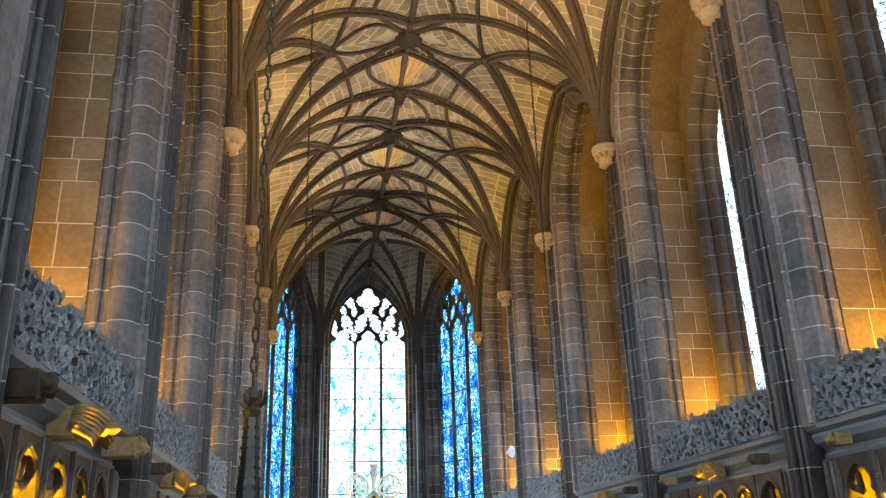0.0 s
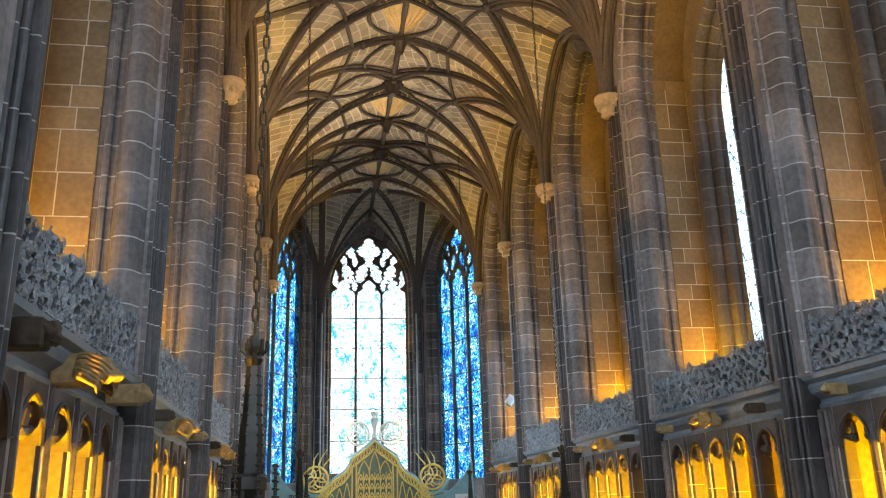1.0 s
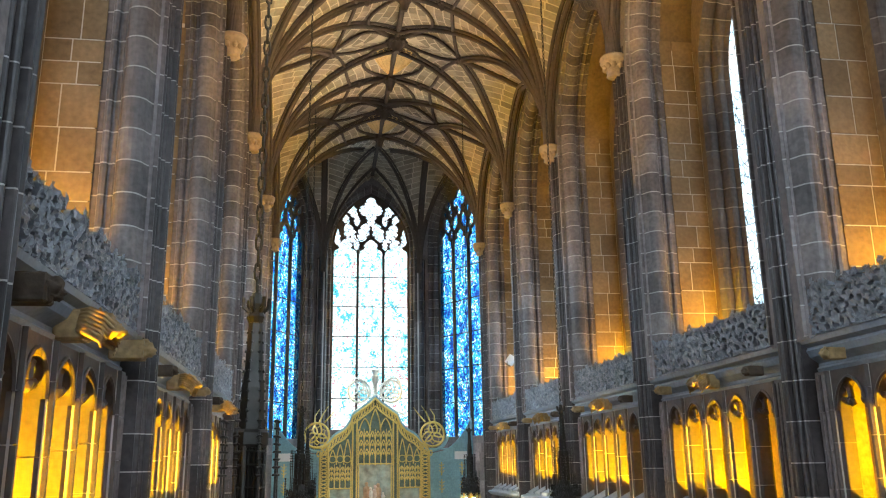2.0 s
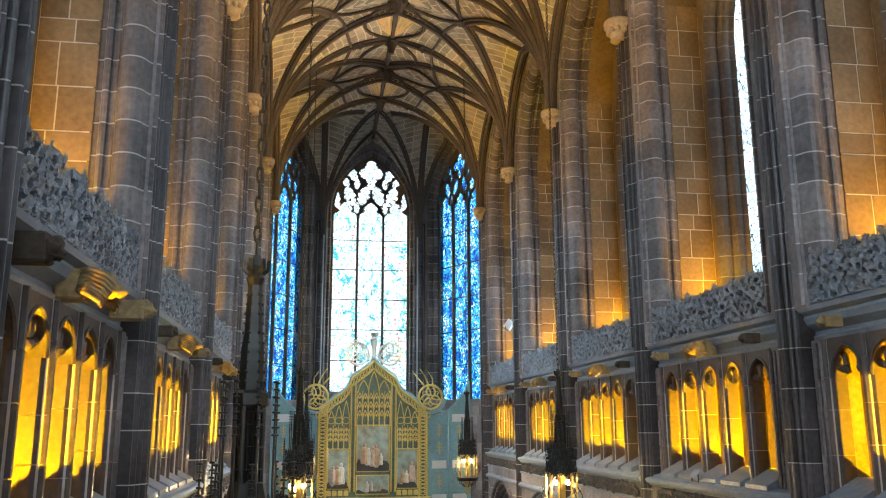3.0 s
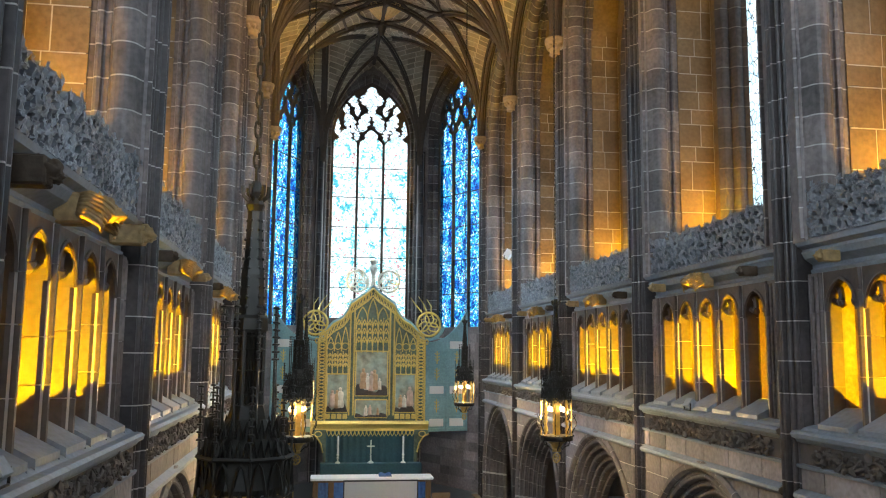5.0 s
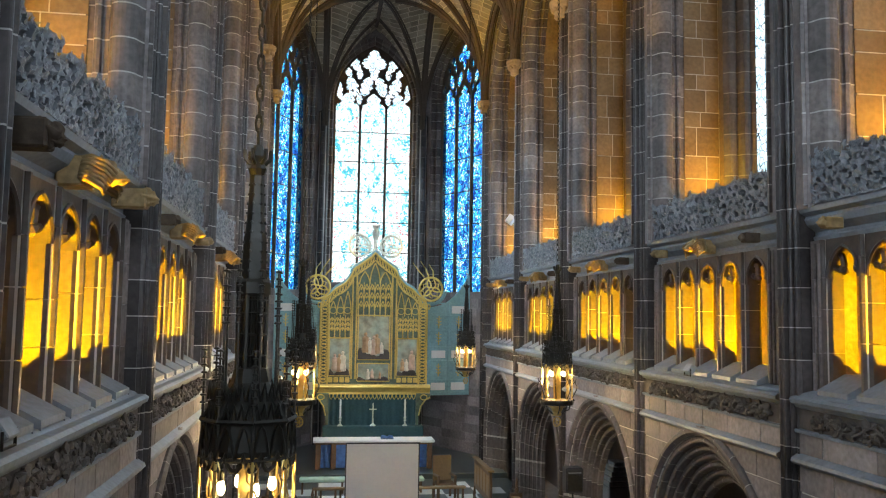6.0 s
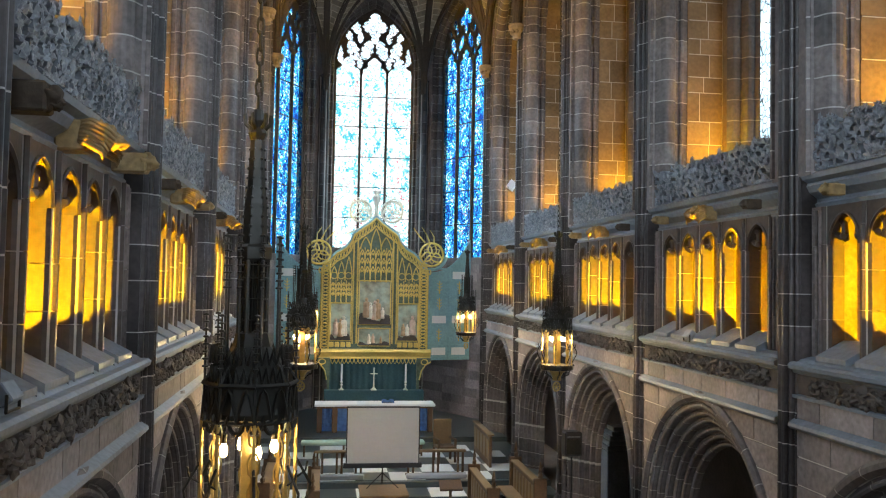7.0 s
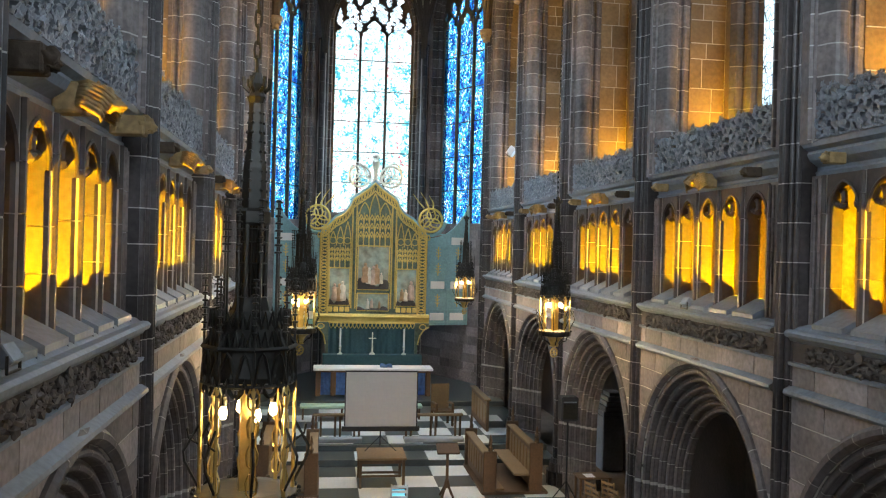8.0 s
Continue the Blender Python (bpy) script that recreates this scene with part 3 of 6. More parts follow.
def parapet(s, k, y0):
    """Openwork parapet: a slab pierced all over, its face thick with cupped leaves under an uneven leafy crest."""
    yc = y0 + BAY / 2
    p = thing("carved_parapet", "pierced grey stone parapet of interlaced carved leaves and branches", "parapet", "gallery parapets")
    r = random.Random(100 + k)
    a, b = y0 + 0.42, y0 + BAY - 0.42
    x = 4.20
    crest = lambda y: Z_PARAPET - 0.13 + 0.13 * abs(math.sin((y - a) * math.pi / 0.75)) ** 0.6 + 0.02 * math.sin(y * 11.3)
    far = y0 < 4
    # pierced slab with an uneven carved face
    dy, dz = 0.17, 0.115
    holes = {}
    for i in range(int((b - a) / dy) + 1):
        for j in range(6):
            holes[i, j] = (a + (i + 0.5 + 0.5 * (j % 2) + r.uniform(-0.3, 0.3)) * dy, 7.53 + (j + r.uniform(-0.3, 0.3)) * dz, r.uniform(0.040, 0.072), r.uniform(0.030, 0.052), r.uniform(-0.7, 0.7))

    def pierced(y, z):
        ci, cj = int((y - a) / dy), int(round((z - 7.53) / dz))
        for i in (ci - 1, ci, ci + 1):
            for j in (cj - 1, cj, cj + 1):
                if (i, j) in holes:
                    hy, hz, ry, rz, sk = holes[i, j]
                    u, v = y - hy, z - hz
                    if (u / ry) ** 2 + ((v - sk * u) / rz) ** 2 < 1:
                        return True
        return False

    step = 0.09 if far else 0.026 if y0 < 18 else 0.036
    ny, nz = int((b - a) / step), int(0.75 / step)
    solid = {(i, j) for i in range(ny) for j in range(nz)
             if 7.45 + (j + 0.5) * step < crest(a + (i + 0.5) * step) - 0.03 and not pierced(a + (i + 0.5) * step, 7.45 + (j + 0.5) * step)}
    verts, index, faces = [], {}, []

    def vert(i, j, side):
        if (i, j, side) not in index:
            y, z = a + i * step, 7.45 + j * step
            n = noise.noise((y * 13, z * 17, k)) + 0.6 * noise.noise((y * 29, z * 31, k + 9.0))
            index[i, j, side] = len(verts)
            verts.append((s * (x - 0.05 - 0.035 * n if side == 0 else x + 0.06), y + 0.006 * n, z + 0.008 * n))
        return index[i, j, side]

    for i, j in solid:
        faces.append((vert(i, j, 0), vert(i + 1, j, 0), vert(i + 1, j + 1, 0), vert(i, j + 1, 0)))
        faces.append((vert(i, j, 1), vert(i, j + 1, 1), vert(i + 1, j + 1, 1), vert(i + 1, j, 1)))
        for di, dj, e0, e1 in ((-1, 0, (i, j), (i, j + 1)), (1, 0, (i + 1, j), (i + 1, j + 1)), (0, -1, (i, j), (i + 1, j)), (0, 1, (i, j + 1), (i + 1, j + 1))):
            if (i + di, j + dj) not in solid:
                faces.append((vert(*e0, 0), vert(*e1, 0), vert(*e1, 1), vert(*e0, 1)))
    me = bpy.data.meshes.new("pierced_slab")
    me.from_pydata(verts, [], faces)
    me.materials.append(CARVED_SKYTINT)
    new("pierced_slab", me).parent = p
    bm = bmesh.new()
    for i in range(40 if far else 150):
        yy = a + 0.03 + (b - a - 0.06) * r.random()
        c = crest(yy)
        top = i % 4 == 0
        z = c - r.uniform(0.0, 0.05) if top else 7.50 + (c - 7.54) * r.random()
        carved_leaf(bm, (s * (x + r.uniform(-0.085, -0.045)), yy, z), r.uniform(0.045, 0.07) if top else r.uniform(0.03, 0.055), r.uniform(0, 6.28), r.uniform(0.75, 1.2), r.uniform(-0.2, 0.3), s)
    part("leaf_work", bm, CARVED_SKYTINT, p, "cupped carved leaves")["kind"] = "stuff"
    bm = bmesh.new()
    for z, rad in ((7.455, 0.035),):
        tube(bm, [(s * x, a, z), (s * x, yc, z), (s * x, b, z)], rad, 6)
    for y in (a - 0.02, b + 0.02):
        cbox(bm, min(s * 4.13, s * 4.29), max(s * 4.13, s * 4.29), y - 0.04, y + 0.04, 7.44, Z_PARAPET - 0.12)
    part("rail", bm, CARVED_SKYTINT, p)
    return p


def upper_wall(s, k, y0):
    """Tall recess with its big rounded jambs, reveal of dressed blocks, and the window behind."""
    yc, y1 = y0 + BAY / 2, y0 + BAY
    w = structure(thing("wall_clerestory_%d" % k, "", ""), "upper sandstone wall with a deep tall recess lit by warm uplights", "wall")
    bm = bmesh.new()
    arch_plate(bm, s, yc, HALF, 4.3, y0, y1, 7.40, 21.6, REC_A, REC_H, REC_Z)
    part("wall_core", bm, STONE, w)
    bm = bmesh.new()
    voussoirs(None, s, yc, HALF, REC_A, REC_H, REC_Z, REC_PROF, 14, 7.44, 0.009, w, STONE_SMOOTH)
    arch_loft(bm, s, yc, HALF, REC_A, REC_H, REC_Z, 7.44, inset(REC_PROF, 0.005))
    part("recess_joint", bm, MORTAR, w)
    # reveals and pointed soffit
    bm = bmesh.new()
    loft(bm, [[(s * x, yc + y, z) for y, z in arch_points(REC_A, REC_H, REC_Z, 0.02, 14, 7.40)] for x in (HALF + 0.70, 5.50)])
    part("recess_soffit", bm, REVEAL_WARM, w, "stone soffit of the recess with warm lamp tint in its colour")
    bm = bmesh.new()
    yr = yc + REC_A - 0.040
    box(bm, min(s * 4.80, s * 5.50), max(s * 4.80, s * 5.50), yr, yr + 0.05, 7.42, 14.2)
    part("reveal_joint", bm, WALLMORTAR, w)
    if y0 > 4:
        r = random.Random(k * 13 + 5 * s)
        z = 7.44
        while z < 14.1:
            zt = z + r.choice((0.30, 0.36, 0.44, 0.56))
            cut = r.uniform(0.2, 0.5)
            for x0, x1 in ((4.76, 4.81 + cut), (4.81 + cut, 5.48)):
                bm = bmesh.new()
                q = [(x0 + 0.009, z + 0.009), (x1 - 0.009, z + 0.009), (x1 - 0.009, zt - 0.009), (x0 + 0.009, zt - 0.009)]
                pr = r.uniform(0.0035, 0.007)
                fr = [bm.verts.new((s * x, yr - pr, zz)) for x, zz in q]
                bk = [bm.verts.new((s * x, yr + 0.01, zz)) for x, zz in q]
                bm.faces.new(fr)
                for i in range(4):
                    bm.faces.new((fr[i], fr[(i + 1) % 4], bk[(i + 1) % 4], bk[i]))
                part("stone_block", bm, REVEAL_WARM, w)
            z = zt
    # window wall
    bm = bmesh.new()
    arch_plate(bm, s, yc, 5.48, 6.08, y0, y1, 7.9, 21.6, WIN_A + 0.24, WIN_H + 0.2, WIN_Z)
    box(bm, min(s * 5.48, s * 6.08), max(s * 5.48, s * 6.08), y0, y1, 7.40, 7.9)
    part("window_wall", bm, REVEAL_WARM, w)
    bm = bmesh.new()
    voussoirs(bm, s, yc, 5.48, WIN_A + 0.24, WIN_H + 0.2, WIN_Z, WIN_PROF, 10, 7.9)
    part("window_jamb", bm, ARCH_SHADED, w)
    bm = bmesh.new()
    arch_loft(bm, s, yc, 5.48, WIN_A + 0.24, WIN_H + 0.2, WIN_Z, 7.9, inset(WIN_PROF, 0.008))
    part("jamb_joint", bm, MORTAR, w)
    # floors of the passage and of the gallery, back wall of the gallery and of the aisle
    bm = bmesh.new()
    box(bm, min(s * 4.36, s * 6.5), max(s * 4.36, s * 6.5), y0, y1, 7.30, 7.40)
    box(bm, min(s * 4.5, s * 6.9), max(s * 4.5, s * 6.9), y0, y1, 4.45, 4.70)
    part("gallery_slab", bm, STONE, w)
    bm = bmesh.new()
    box(bm, min(s * 6.40, s * 6.9), max(s * 6.40, s * 6.9), y0, y1, 4.5, 7.41)
    part("outer_wall", bm, REVEAL_WARM, w, "stone back wall of the gallery with warm lamp tint in its colour")
    # aisle wall coloured near black to stand in for the unlit aisle
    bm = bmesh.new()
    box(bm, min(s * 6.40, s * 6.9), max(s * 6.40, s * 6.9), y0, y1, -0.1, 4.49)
    part("aisle_wall", bm, SHAFT_SHADED, w, "aisle wall with the aisle's shade in its colour")
    # window: mullions and panes
    win = structure(thing("window_upper_%d" % k, "", ""), "tall leaded window in the upper wall", "window")
    bm = bmesh.new()
    for y in (-0.5, 0.5):
        cbox(bm, min(s * 5.95, s * 6.09), max(s * 5.95, s * 6.09), yc + y - 0.05, yc + y + 0.05, 7.9, 15.2)
    part("mullion", bm, STONE_SMOOTH, win)
    for i in range(3):
        bm = bmesh.new()
        yl = yc - WIN_A + i * 2 * WIN_A / 3
        pts = [(y, z) for y, z in arch_points(WIN_A, WIN_H, WIN_Z, 0.0, 12, 7.9) if yl - yc - 1e-6 <= y <= yl - yc + 2 * WIN_A / 3 + 1e-6]
        lo, hi = yl - yc, yl - yc + 2 * WIN_A / 3
        zz = lambda y: WIN_Z + math.sqrt(max(0, ((WIN_A ** 2 + WIN_H ** 2) / (2 * WIN_A)) ** 2 - (abs(y) + (WIN_H ** 2 - WIN_A ** 2) / (2 * WIN_A)) ** 2))
        top = [(lo + (hi - lo) * j / 8, zz(lo + (hi - lo) * j / 8)) for j in range(9)]
        loft(bm, [[(s * 6.02, yc + y, 7.9) for y, z in top], [(s * 6.02, yc + y, z) for y, z in top]])
        part("pane", bm, CLEAR_GLASS, win)
    return w


for s in (-1, 1):
    for i, y in enumerate(PIERS):
        # the pier beside the camera stands a little nearer to the next one
        yp = y + 0.36 if (s < 0 and i == 1) else y + 0.05
        pier(s, yp)
        capital(s, yp)
    for i, y in enumerate(PIERS[:-1]):
        k = i + (1 if s < 0 else 11)
        lower_wall(s, k, y)
        gallery_screen(s, k, y)
        parapet(s, k, y)
        upper_wall(s, k, y)
    # plain wall beside and behind the camera's place
    bm = bmesh.new()
    box(bm, min(s * HALF, s * 6.9), max(s * HALF, s * 6.9), -5.3, PIERS[0] - 0.005, -0.1, 21.6)
    structure(link("wall_west_end_%d" % (1 if s < 0 else 2), bm, STONE), "plain sandstone wall at the west end", "wall")
    # wall between the last bay and the apse
    bm = bmesh.new()
    box(bm, min(s * 4.42, s * 6.9), max(s * 4.42, s * 6.9), PIERS[-1] + 0.005, 32.7, -0.1, 21.6)
    structure(link("wall_apse_end_%d" % (1 if s < 0 else 2), bm, STONE), "plain sandstone wall before the apse", "wall")

# ------------------------------------------------------------------ apse
APSE_WINDOWS = []


def apse_wall(k, p0, p1, a, h, zs, sill, lights, glass):
    d = Vector((p1[0] - p0[0], p1[1] - p0[1], 0))
    L = d.length
    mid = Vector(((p0[0] + p1[0]) / 2, (p0[1] + p1[1]) / 2, 0))
    u = d.normalized()
    n = Vector((-u.y, u.x, 0))
    if n.dot(mid - Vector((0, 32.0, 0))) < 0:
        n = -n
    m = Matrix(((n.x, u.x, 0, mid.x), (n.y, u.y, 0, mid.y), (0, 0, 1, 0), (0, 0, 0, 1)))
    w = structure(thing("wall_apse_%d" % k, "", ""), "dark sandstone apse wall round a tall traceried window", "wall")
    w.matrix_basis = m
    ao, ho = a + 0.34, h + 0.34
    bm = bmesh.new()
    arch_plate(bm, 1, 0, 0, 0.9, -L / 2 - 0.3, L / 2 + 0.3, sill, 21.6, ao, ho, zs, 18)
    box(bm, 0, 0.9, -L / 2 - 0.3, L / 2 + 0.3, -0.1, sill)
    part("wall_core", bm, STONE, w)
    prof = [(0.0, 0.0)] + moulding((0.0, 0.02), 2, 0.16, 0.17, 0.05) + [(0.34, 0.42)]
    bm = bmesh.new()
    voussoirs(bm, 1, 0, 0, ao, ho, zs, prof, 10, sill)
    part("window_jamb", bm, STONE_SMOOTH, w)
    bm = bmesh.new()
    arch_loft(bm, 1, 0, 0, ao, ho, zs, sill, inset(prof, 0.008))
    part("jamb_joint", bm, MORTAR, w)
    # blocks below the window and beside it
    r = random.Random(k)
    z = 0.6
    while z < sill - 0.1:
        zt = min(sill, z + 0.36)
        y = -L / 2 + 0.05
        while y < L / 2 - 0.1:
            y1 = min(L / 2 - 0.05, y + r.uniform(0.5, 0.95))
            bm = bmesh.new()
            cbox(bm, -0.012, 0.02, y + 0.006, y1 - 0.006, z + 0.006, zt - 0.006, 0.004)
            part("stone_block", bm, STONE, w)
            y = y1
        z = zt
    win = structure(thing("window_apse_%d" % k, "", ""), "tall stained glass window with flowing stone tracery", "window")
    win.matrix_basis = m @ Matrix.Translation((0.40, 0, 0))
    R = (a * a + h * h) / (2 * a)
    ztop = lambda y: zs + math.sqrt(max(0, R * R - (abs(y) + R - a) ** 2))
    lw = 2 * a / lights
    for i in range(lights):
        lo, hi = -a + i * lw, -a + (i + 1) * lw
        edges = [sill + (zs - sill) * j / 6 for j in range(7)]
        for z0, z1 in zip(edges, edges[1:]):
            bm = bmesh.new()
            loft(bm, [[(0.03, lo, z0), (0.03, lo, z1)], [(0.03, hi, z0), (0.03, hi, z1)]])
            part("pane", bm, glass, win)
        bm = bmesh.new()
        top = [lo + (hi - lo) * j / 10 for j in range(11)]
        loft(bm, [[(0.03, y, zs) for y in top], [(0.03, y, ztop(y)) for y in top]])
        part("tracery_pane", bm, glass if glass is SIDE_GLASS else CLEAR_GLASS, win)
    for i in range(1, lights):
        bm = bmesh.new()
        prism(bm, [(-0.09, -a + i * lw - 0.02), (-0.02, -a + i * lw - 0.055), (0.05, -a + i * lw - 0.055), (0.05, -a + i * lw + 0.055), (-0.02, -a + i * lw + 0.055), (-0.09, -a + i * lw + 0.02)], sill, zs - 0.2)
        part("mullion", bm, RIB, win)
    for j in range(1, 6):
        bm = bmesh.new()
        z = sill + (zs - sill) * j / 6
        box(bm, 0.0, 0.025, -a, a, z - 0.018, z + 0.018)
        part("saddle_bar", bm, IRON, win)
    # flowing tracery: one pierced stone plate, its openings given in units of the half width
    thick = 1.12 if glass is MAIN_GLASS else 1.0
    eyes = [(0.0, 1.21, 0.15, 0.17, 0), (0.0, 0.84, 0.12, 0.23, 0)]
    for sd in (-1, 1):
        eyes += [(sd * 0.16, 1.03, 0.15, 0.14, 0), (sd * 0.55, 0.40, 0.145, 0.24, sd * 18), (sd * 0.19, 0.42, 0.145, 0.24, sd * -18), (sd * 0.37, 0.09, 0.075, 0.14, 0),
                 (sd * 0.37, 0.74, 0.075, 0.13, 0), (sd * 0.885, 0.30, 0.085, 0.22, sd * 6), (sd * 0.66, 0.78, 0.085, 0.13, sd * 25), (sd * 0.50, 1.02, 0.12, 0.20, sd * 28)]
    step = 0.032
    zlow = zs - 0.42

    def hollow(y, z):
        u, v = y / a, (z - zs) / a
        for ex, ez, rx, rz, tilt in eyes:
            ct, st = math.cos(radians(tilt)), math.sin(radians(tilt))
            du, dv = (u - ex) * ct - (v - ez) * st, (u - ex) * st + (v - ez) * ct
            q = abs(dv / (rz * thick))
            if q < 1 and abs(du) < rx * thick * (1 - q ** 1.7) ** 0.6 * (1 - 0.30 * math.exp(-((q - 0.28) / 0.10) ** 2)):
                return True
        lu = (y + a) % lw - lw / 2
        half = lw / 2 - 0.055
        hz = (z - (zs - 0.30)) / (0.62 * lw)
        if hz < 0:
            return abs(lu) < half
        return hz < 1 and abs(lu) < half * (1 - hz ** 1.5) ** 0.75 * (1 - 0.35 * math.exp(-((hz - 0.42) / 0.12) ** 2)) and abs(y) < a - 0.05

    ny, nz = int(2 * a / step) + 1, int((zs + h - zlow) / step) + 1
    solid = {}
    for i in range(ny):
        for j in range(nz):
            y, z = -a + (i + 0.5) * step, zlow + (j + 0.5) * step
            if z < ztop(y) + 0.04 and not hollow(y, z):
                solid[i, j] = True
    bm = bmesh.new()
    for i, j in solid:
        y0, y1, z0, z1 = -a + i * step, -a + (i + 1) * step, zlow + j * step, zlow + (j + 1) * step
        bm.faces.new([bm.verts.new(q) for q in ((-0.09, y0, z0), (-0.09, y0, z1), (-0.09, y1, z1), (-0.09, y1, z0))])
        for di, dj, e in ((-1, 0, ((y0, z0), (y0, z1))), (1, 0, ((y1, z0), (y1, z1))), (0, -1, ((y0, z0), (y1, z0))), (0, 1, ((y0, z1), (y1, z1)))):
            if (i + di, j + dj) not in solid:
                bm.faces.new([bm.verts.new(q) for q in ((-0.09, *e[0]), (-0.09, *e[1]), (0.025, *e[1]), (0.025, *e[0]))])
    tube(bm, [(0.0, y, z) for y, z in arch_points(a, h, zs, 0.02, 18, sill)], 0.06, 6)
    part("tracery", bm, RIB, win, "dark flowing stone tracery")
    # corner shafts
    return w


apse_wall(1, APSE[0], APSE[1], 1.55, 2.45, 15.6, 7.0, 3, SIDE_GLASS)
apse_wall(2, APSE[1], APSE[2], 1.74, 2.6, 15.5, 7.4, 3, MAIN_GLASS)
apse_wall(3, APSE[2], APSE[3], 1.55, 2.45, 15.6, 7.0, 3, SIDE_GLASS)
for x, y in APSE:
    t = structure(thing("apse_shaft", "", "", "", (x * 0.96, 32 + (y - 32) * 0.965, 0)), "slender clustered wall shaft in the corner of the apse", "pier")
    bm = bmesh.new()
    for a in range(3):
        an = radians(a * 120 + 30)
        z = 0.0
        while z < 14.8:
            lathe(bm, [(0.12, z + 0.006), (0.12, z + 0.474)], 9, (0.15 * math.cos(an), 0.15 * math.sin(an), 0))
            z += 0.48
    part("shaft", bm, SHAFT_SHADED, t, smooth=False)
    bm = bmesh.new()
    lathe(bm, [(0.17, 0), (0.17, 14.8)], 9)
    part("core", bm, MORTAR, t)

# ------------------------------------------------------------------ vault
SPRING = [(s * (HALF - 0.16), y) for s in (-1, 1) for y in PIERS] + [(s * 2.15, 36.25) for s in (-1, 1)]


def ridge(x, y):
    """Height of the ridge lines: lowest at the wall arches, highest along the middle."""
    if y > 32.0:
        return 18.75
    return 17.25 + 1.4 * (1 - min(1.0, abs(x) / 3.94) ** 1.35)


def climb(d, D, H):
    """Height over the springing on a pointed arch of half span D and rise H."""
    R = (D * D + H * H) / (2 * D)
    return math.sqrt(max(0.0, 2 * R * d - d * d))


def inside(x, y):
    if y < -4.4:
        return False
    if y <= 32.6:
        return abs(x) < HALF + 0.02 if y < 31.2 else abs(x) < 4.62
    return abs(x) < 4.6 - (y - 32.6) * 2.3 / 4.0 and y < 36.6


def reach(i, th):
    """How far the conoid of springer i goes in the direction th."""
    sx, sy = SPRING[i]
    cx, cy = math.cos(th), math.sin(th)
    best = 5.3
    for j, (ox, oy) in enumerate(SPRING):
        if j != i:
            vx, vy = ox - sx, oy - sy
            dot = vx * cx + vy * cy
            if dot > 1e-6:
                best = min(best, (vx * vx + vy * vy) / (2 * dot))
    d = 0.1
    if not inside(sx + cx * 0.3, sy + cy * 0.3):
        return 0.0
    while d < best and inside(sx + cx * d, sy + cy * d):
        d += 0.05
    return min(d, best)


@functools.lru_cache(maxsize=None)
def arc_of(i, th):
    """Half span and rise of the arch that leaves springer i in the direction th."""
    sx, sy = SPRING[i]
    D = reach(i, th)
    if sy < 36 and math.cos(th) * (1 if sx < 0 else -1) < 0.0:
        D = BAY / 2
        return D, 17.25 - Z_CAP - 0.15
    D = max(D, 0.3)
    return D, ridge(sx + math.cos(th) * D, sy + math.sin(th) * D) - Z_CAP - 0.15


def vz(i, th, d):
    """Height of the vault, d metres out from springer i in the direction th."""
    D, H = arc_of(i, th)
    return Z_CAP + 0.15 + climb(min(d, D), D, H)


bm = bmesh.new()
r = random.Random(3)
for i, (sx, sy) in enumerate(SPRING):
    if sy < 0 and sy < -1:
        continue
    steps = 72
    ths = [math.tau * k / steps for k in range(steps + 1)]
    rch = [reach(i, t) for t in ths]
    P = lambda t, d, off=0.0: (sx + math.cos(t) * d, sy + math.sin(t) * d, vz(i, t, d) + off)
    # mortar sheet
    for k in range(steps):
        if rch[k] <= 0 or rch[k + 1] <= 0:
            continue
        n = 24
        loft(bm, [[P(t, 0.05 + (q - 0.05) * (j / n) ** 1.6, 0.035) for j in range(n + 1)] for t, q in ((ths[k], rch[k]), (ths[k + 1], rch[k + 1]))], mi=0)
    # stone courses
    arcs = 0.0
    d, row = 0.10, 0
    while d < 5.2:
        slope = math.hypot(1, (climb(d + 0.02, 3.6, 4.1) - climb(d, 3.6, 4.1)) / 0.02)
        d1 = d + 0.26 / slope
        per = max(6, int(math.tau * d / 0.62))
        sub = max(1, int(24 / per)) + 1
        for k in range(per):
            t0, t1 = math.tau * (k + 0.5 * (row % 2)) / per, math.tau * (k + 1 + 0.5 * (row % 2)) / per
            g = 0.018 / max(0.25, d)
            tt = [t0 + g + (t1 - t0 - 2 * g) * j / sub for j in range(sub + 1)]
            qq = [reach(i, t) for t in tt]
            for j in range(sub):
                if min(qq[j], qq[j + 1]) <= d + 0.01:
                    continue
                gd = 0.018 / slope
                a0, a1 = d + gd, d1 - gd
                loft(bm, [[P(tt[j], min(a0, qq[j])), P(tt[j], min(a1, qq[j]))], [P(tt[j + 1], min(a0, qq[j + 1])), P(tt[j + 1], min(a1, qq[j + 1]))]], mi=1)
        d, row = d1, row + 1
ceiling = structure(link("ceiling", bm, [VAULTMORTAR, WEB]), "buff stone vault in coursed blocks with pale joints", "ceiling")
bm = bmesh.new()
box(bm, -HALF, HALF, -5.3, -2.5, 20.3, 20.6)
structure(link("ceiling_west", bm, WEB), "plain vault at the west end", "ceiling")


def rib_path(i, th, dmax=None, drop=0.03):
    sx, sy = SPRING[i]
    dm = dmax or reach(i, th)
    return [(sx + math.cos(th) * d, sy + math.sin(th) * d, vz(i, th, d) - drop) for d in [dm * (j / 18) ** 1.7 for j in range(19)]]


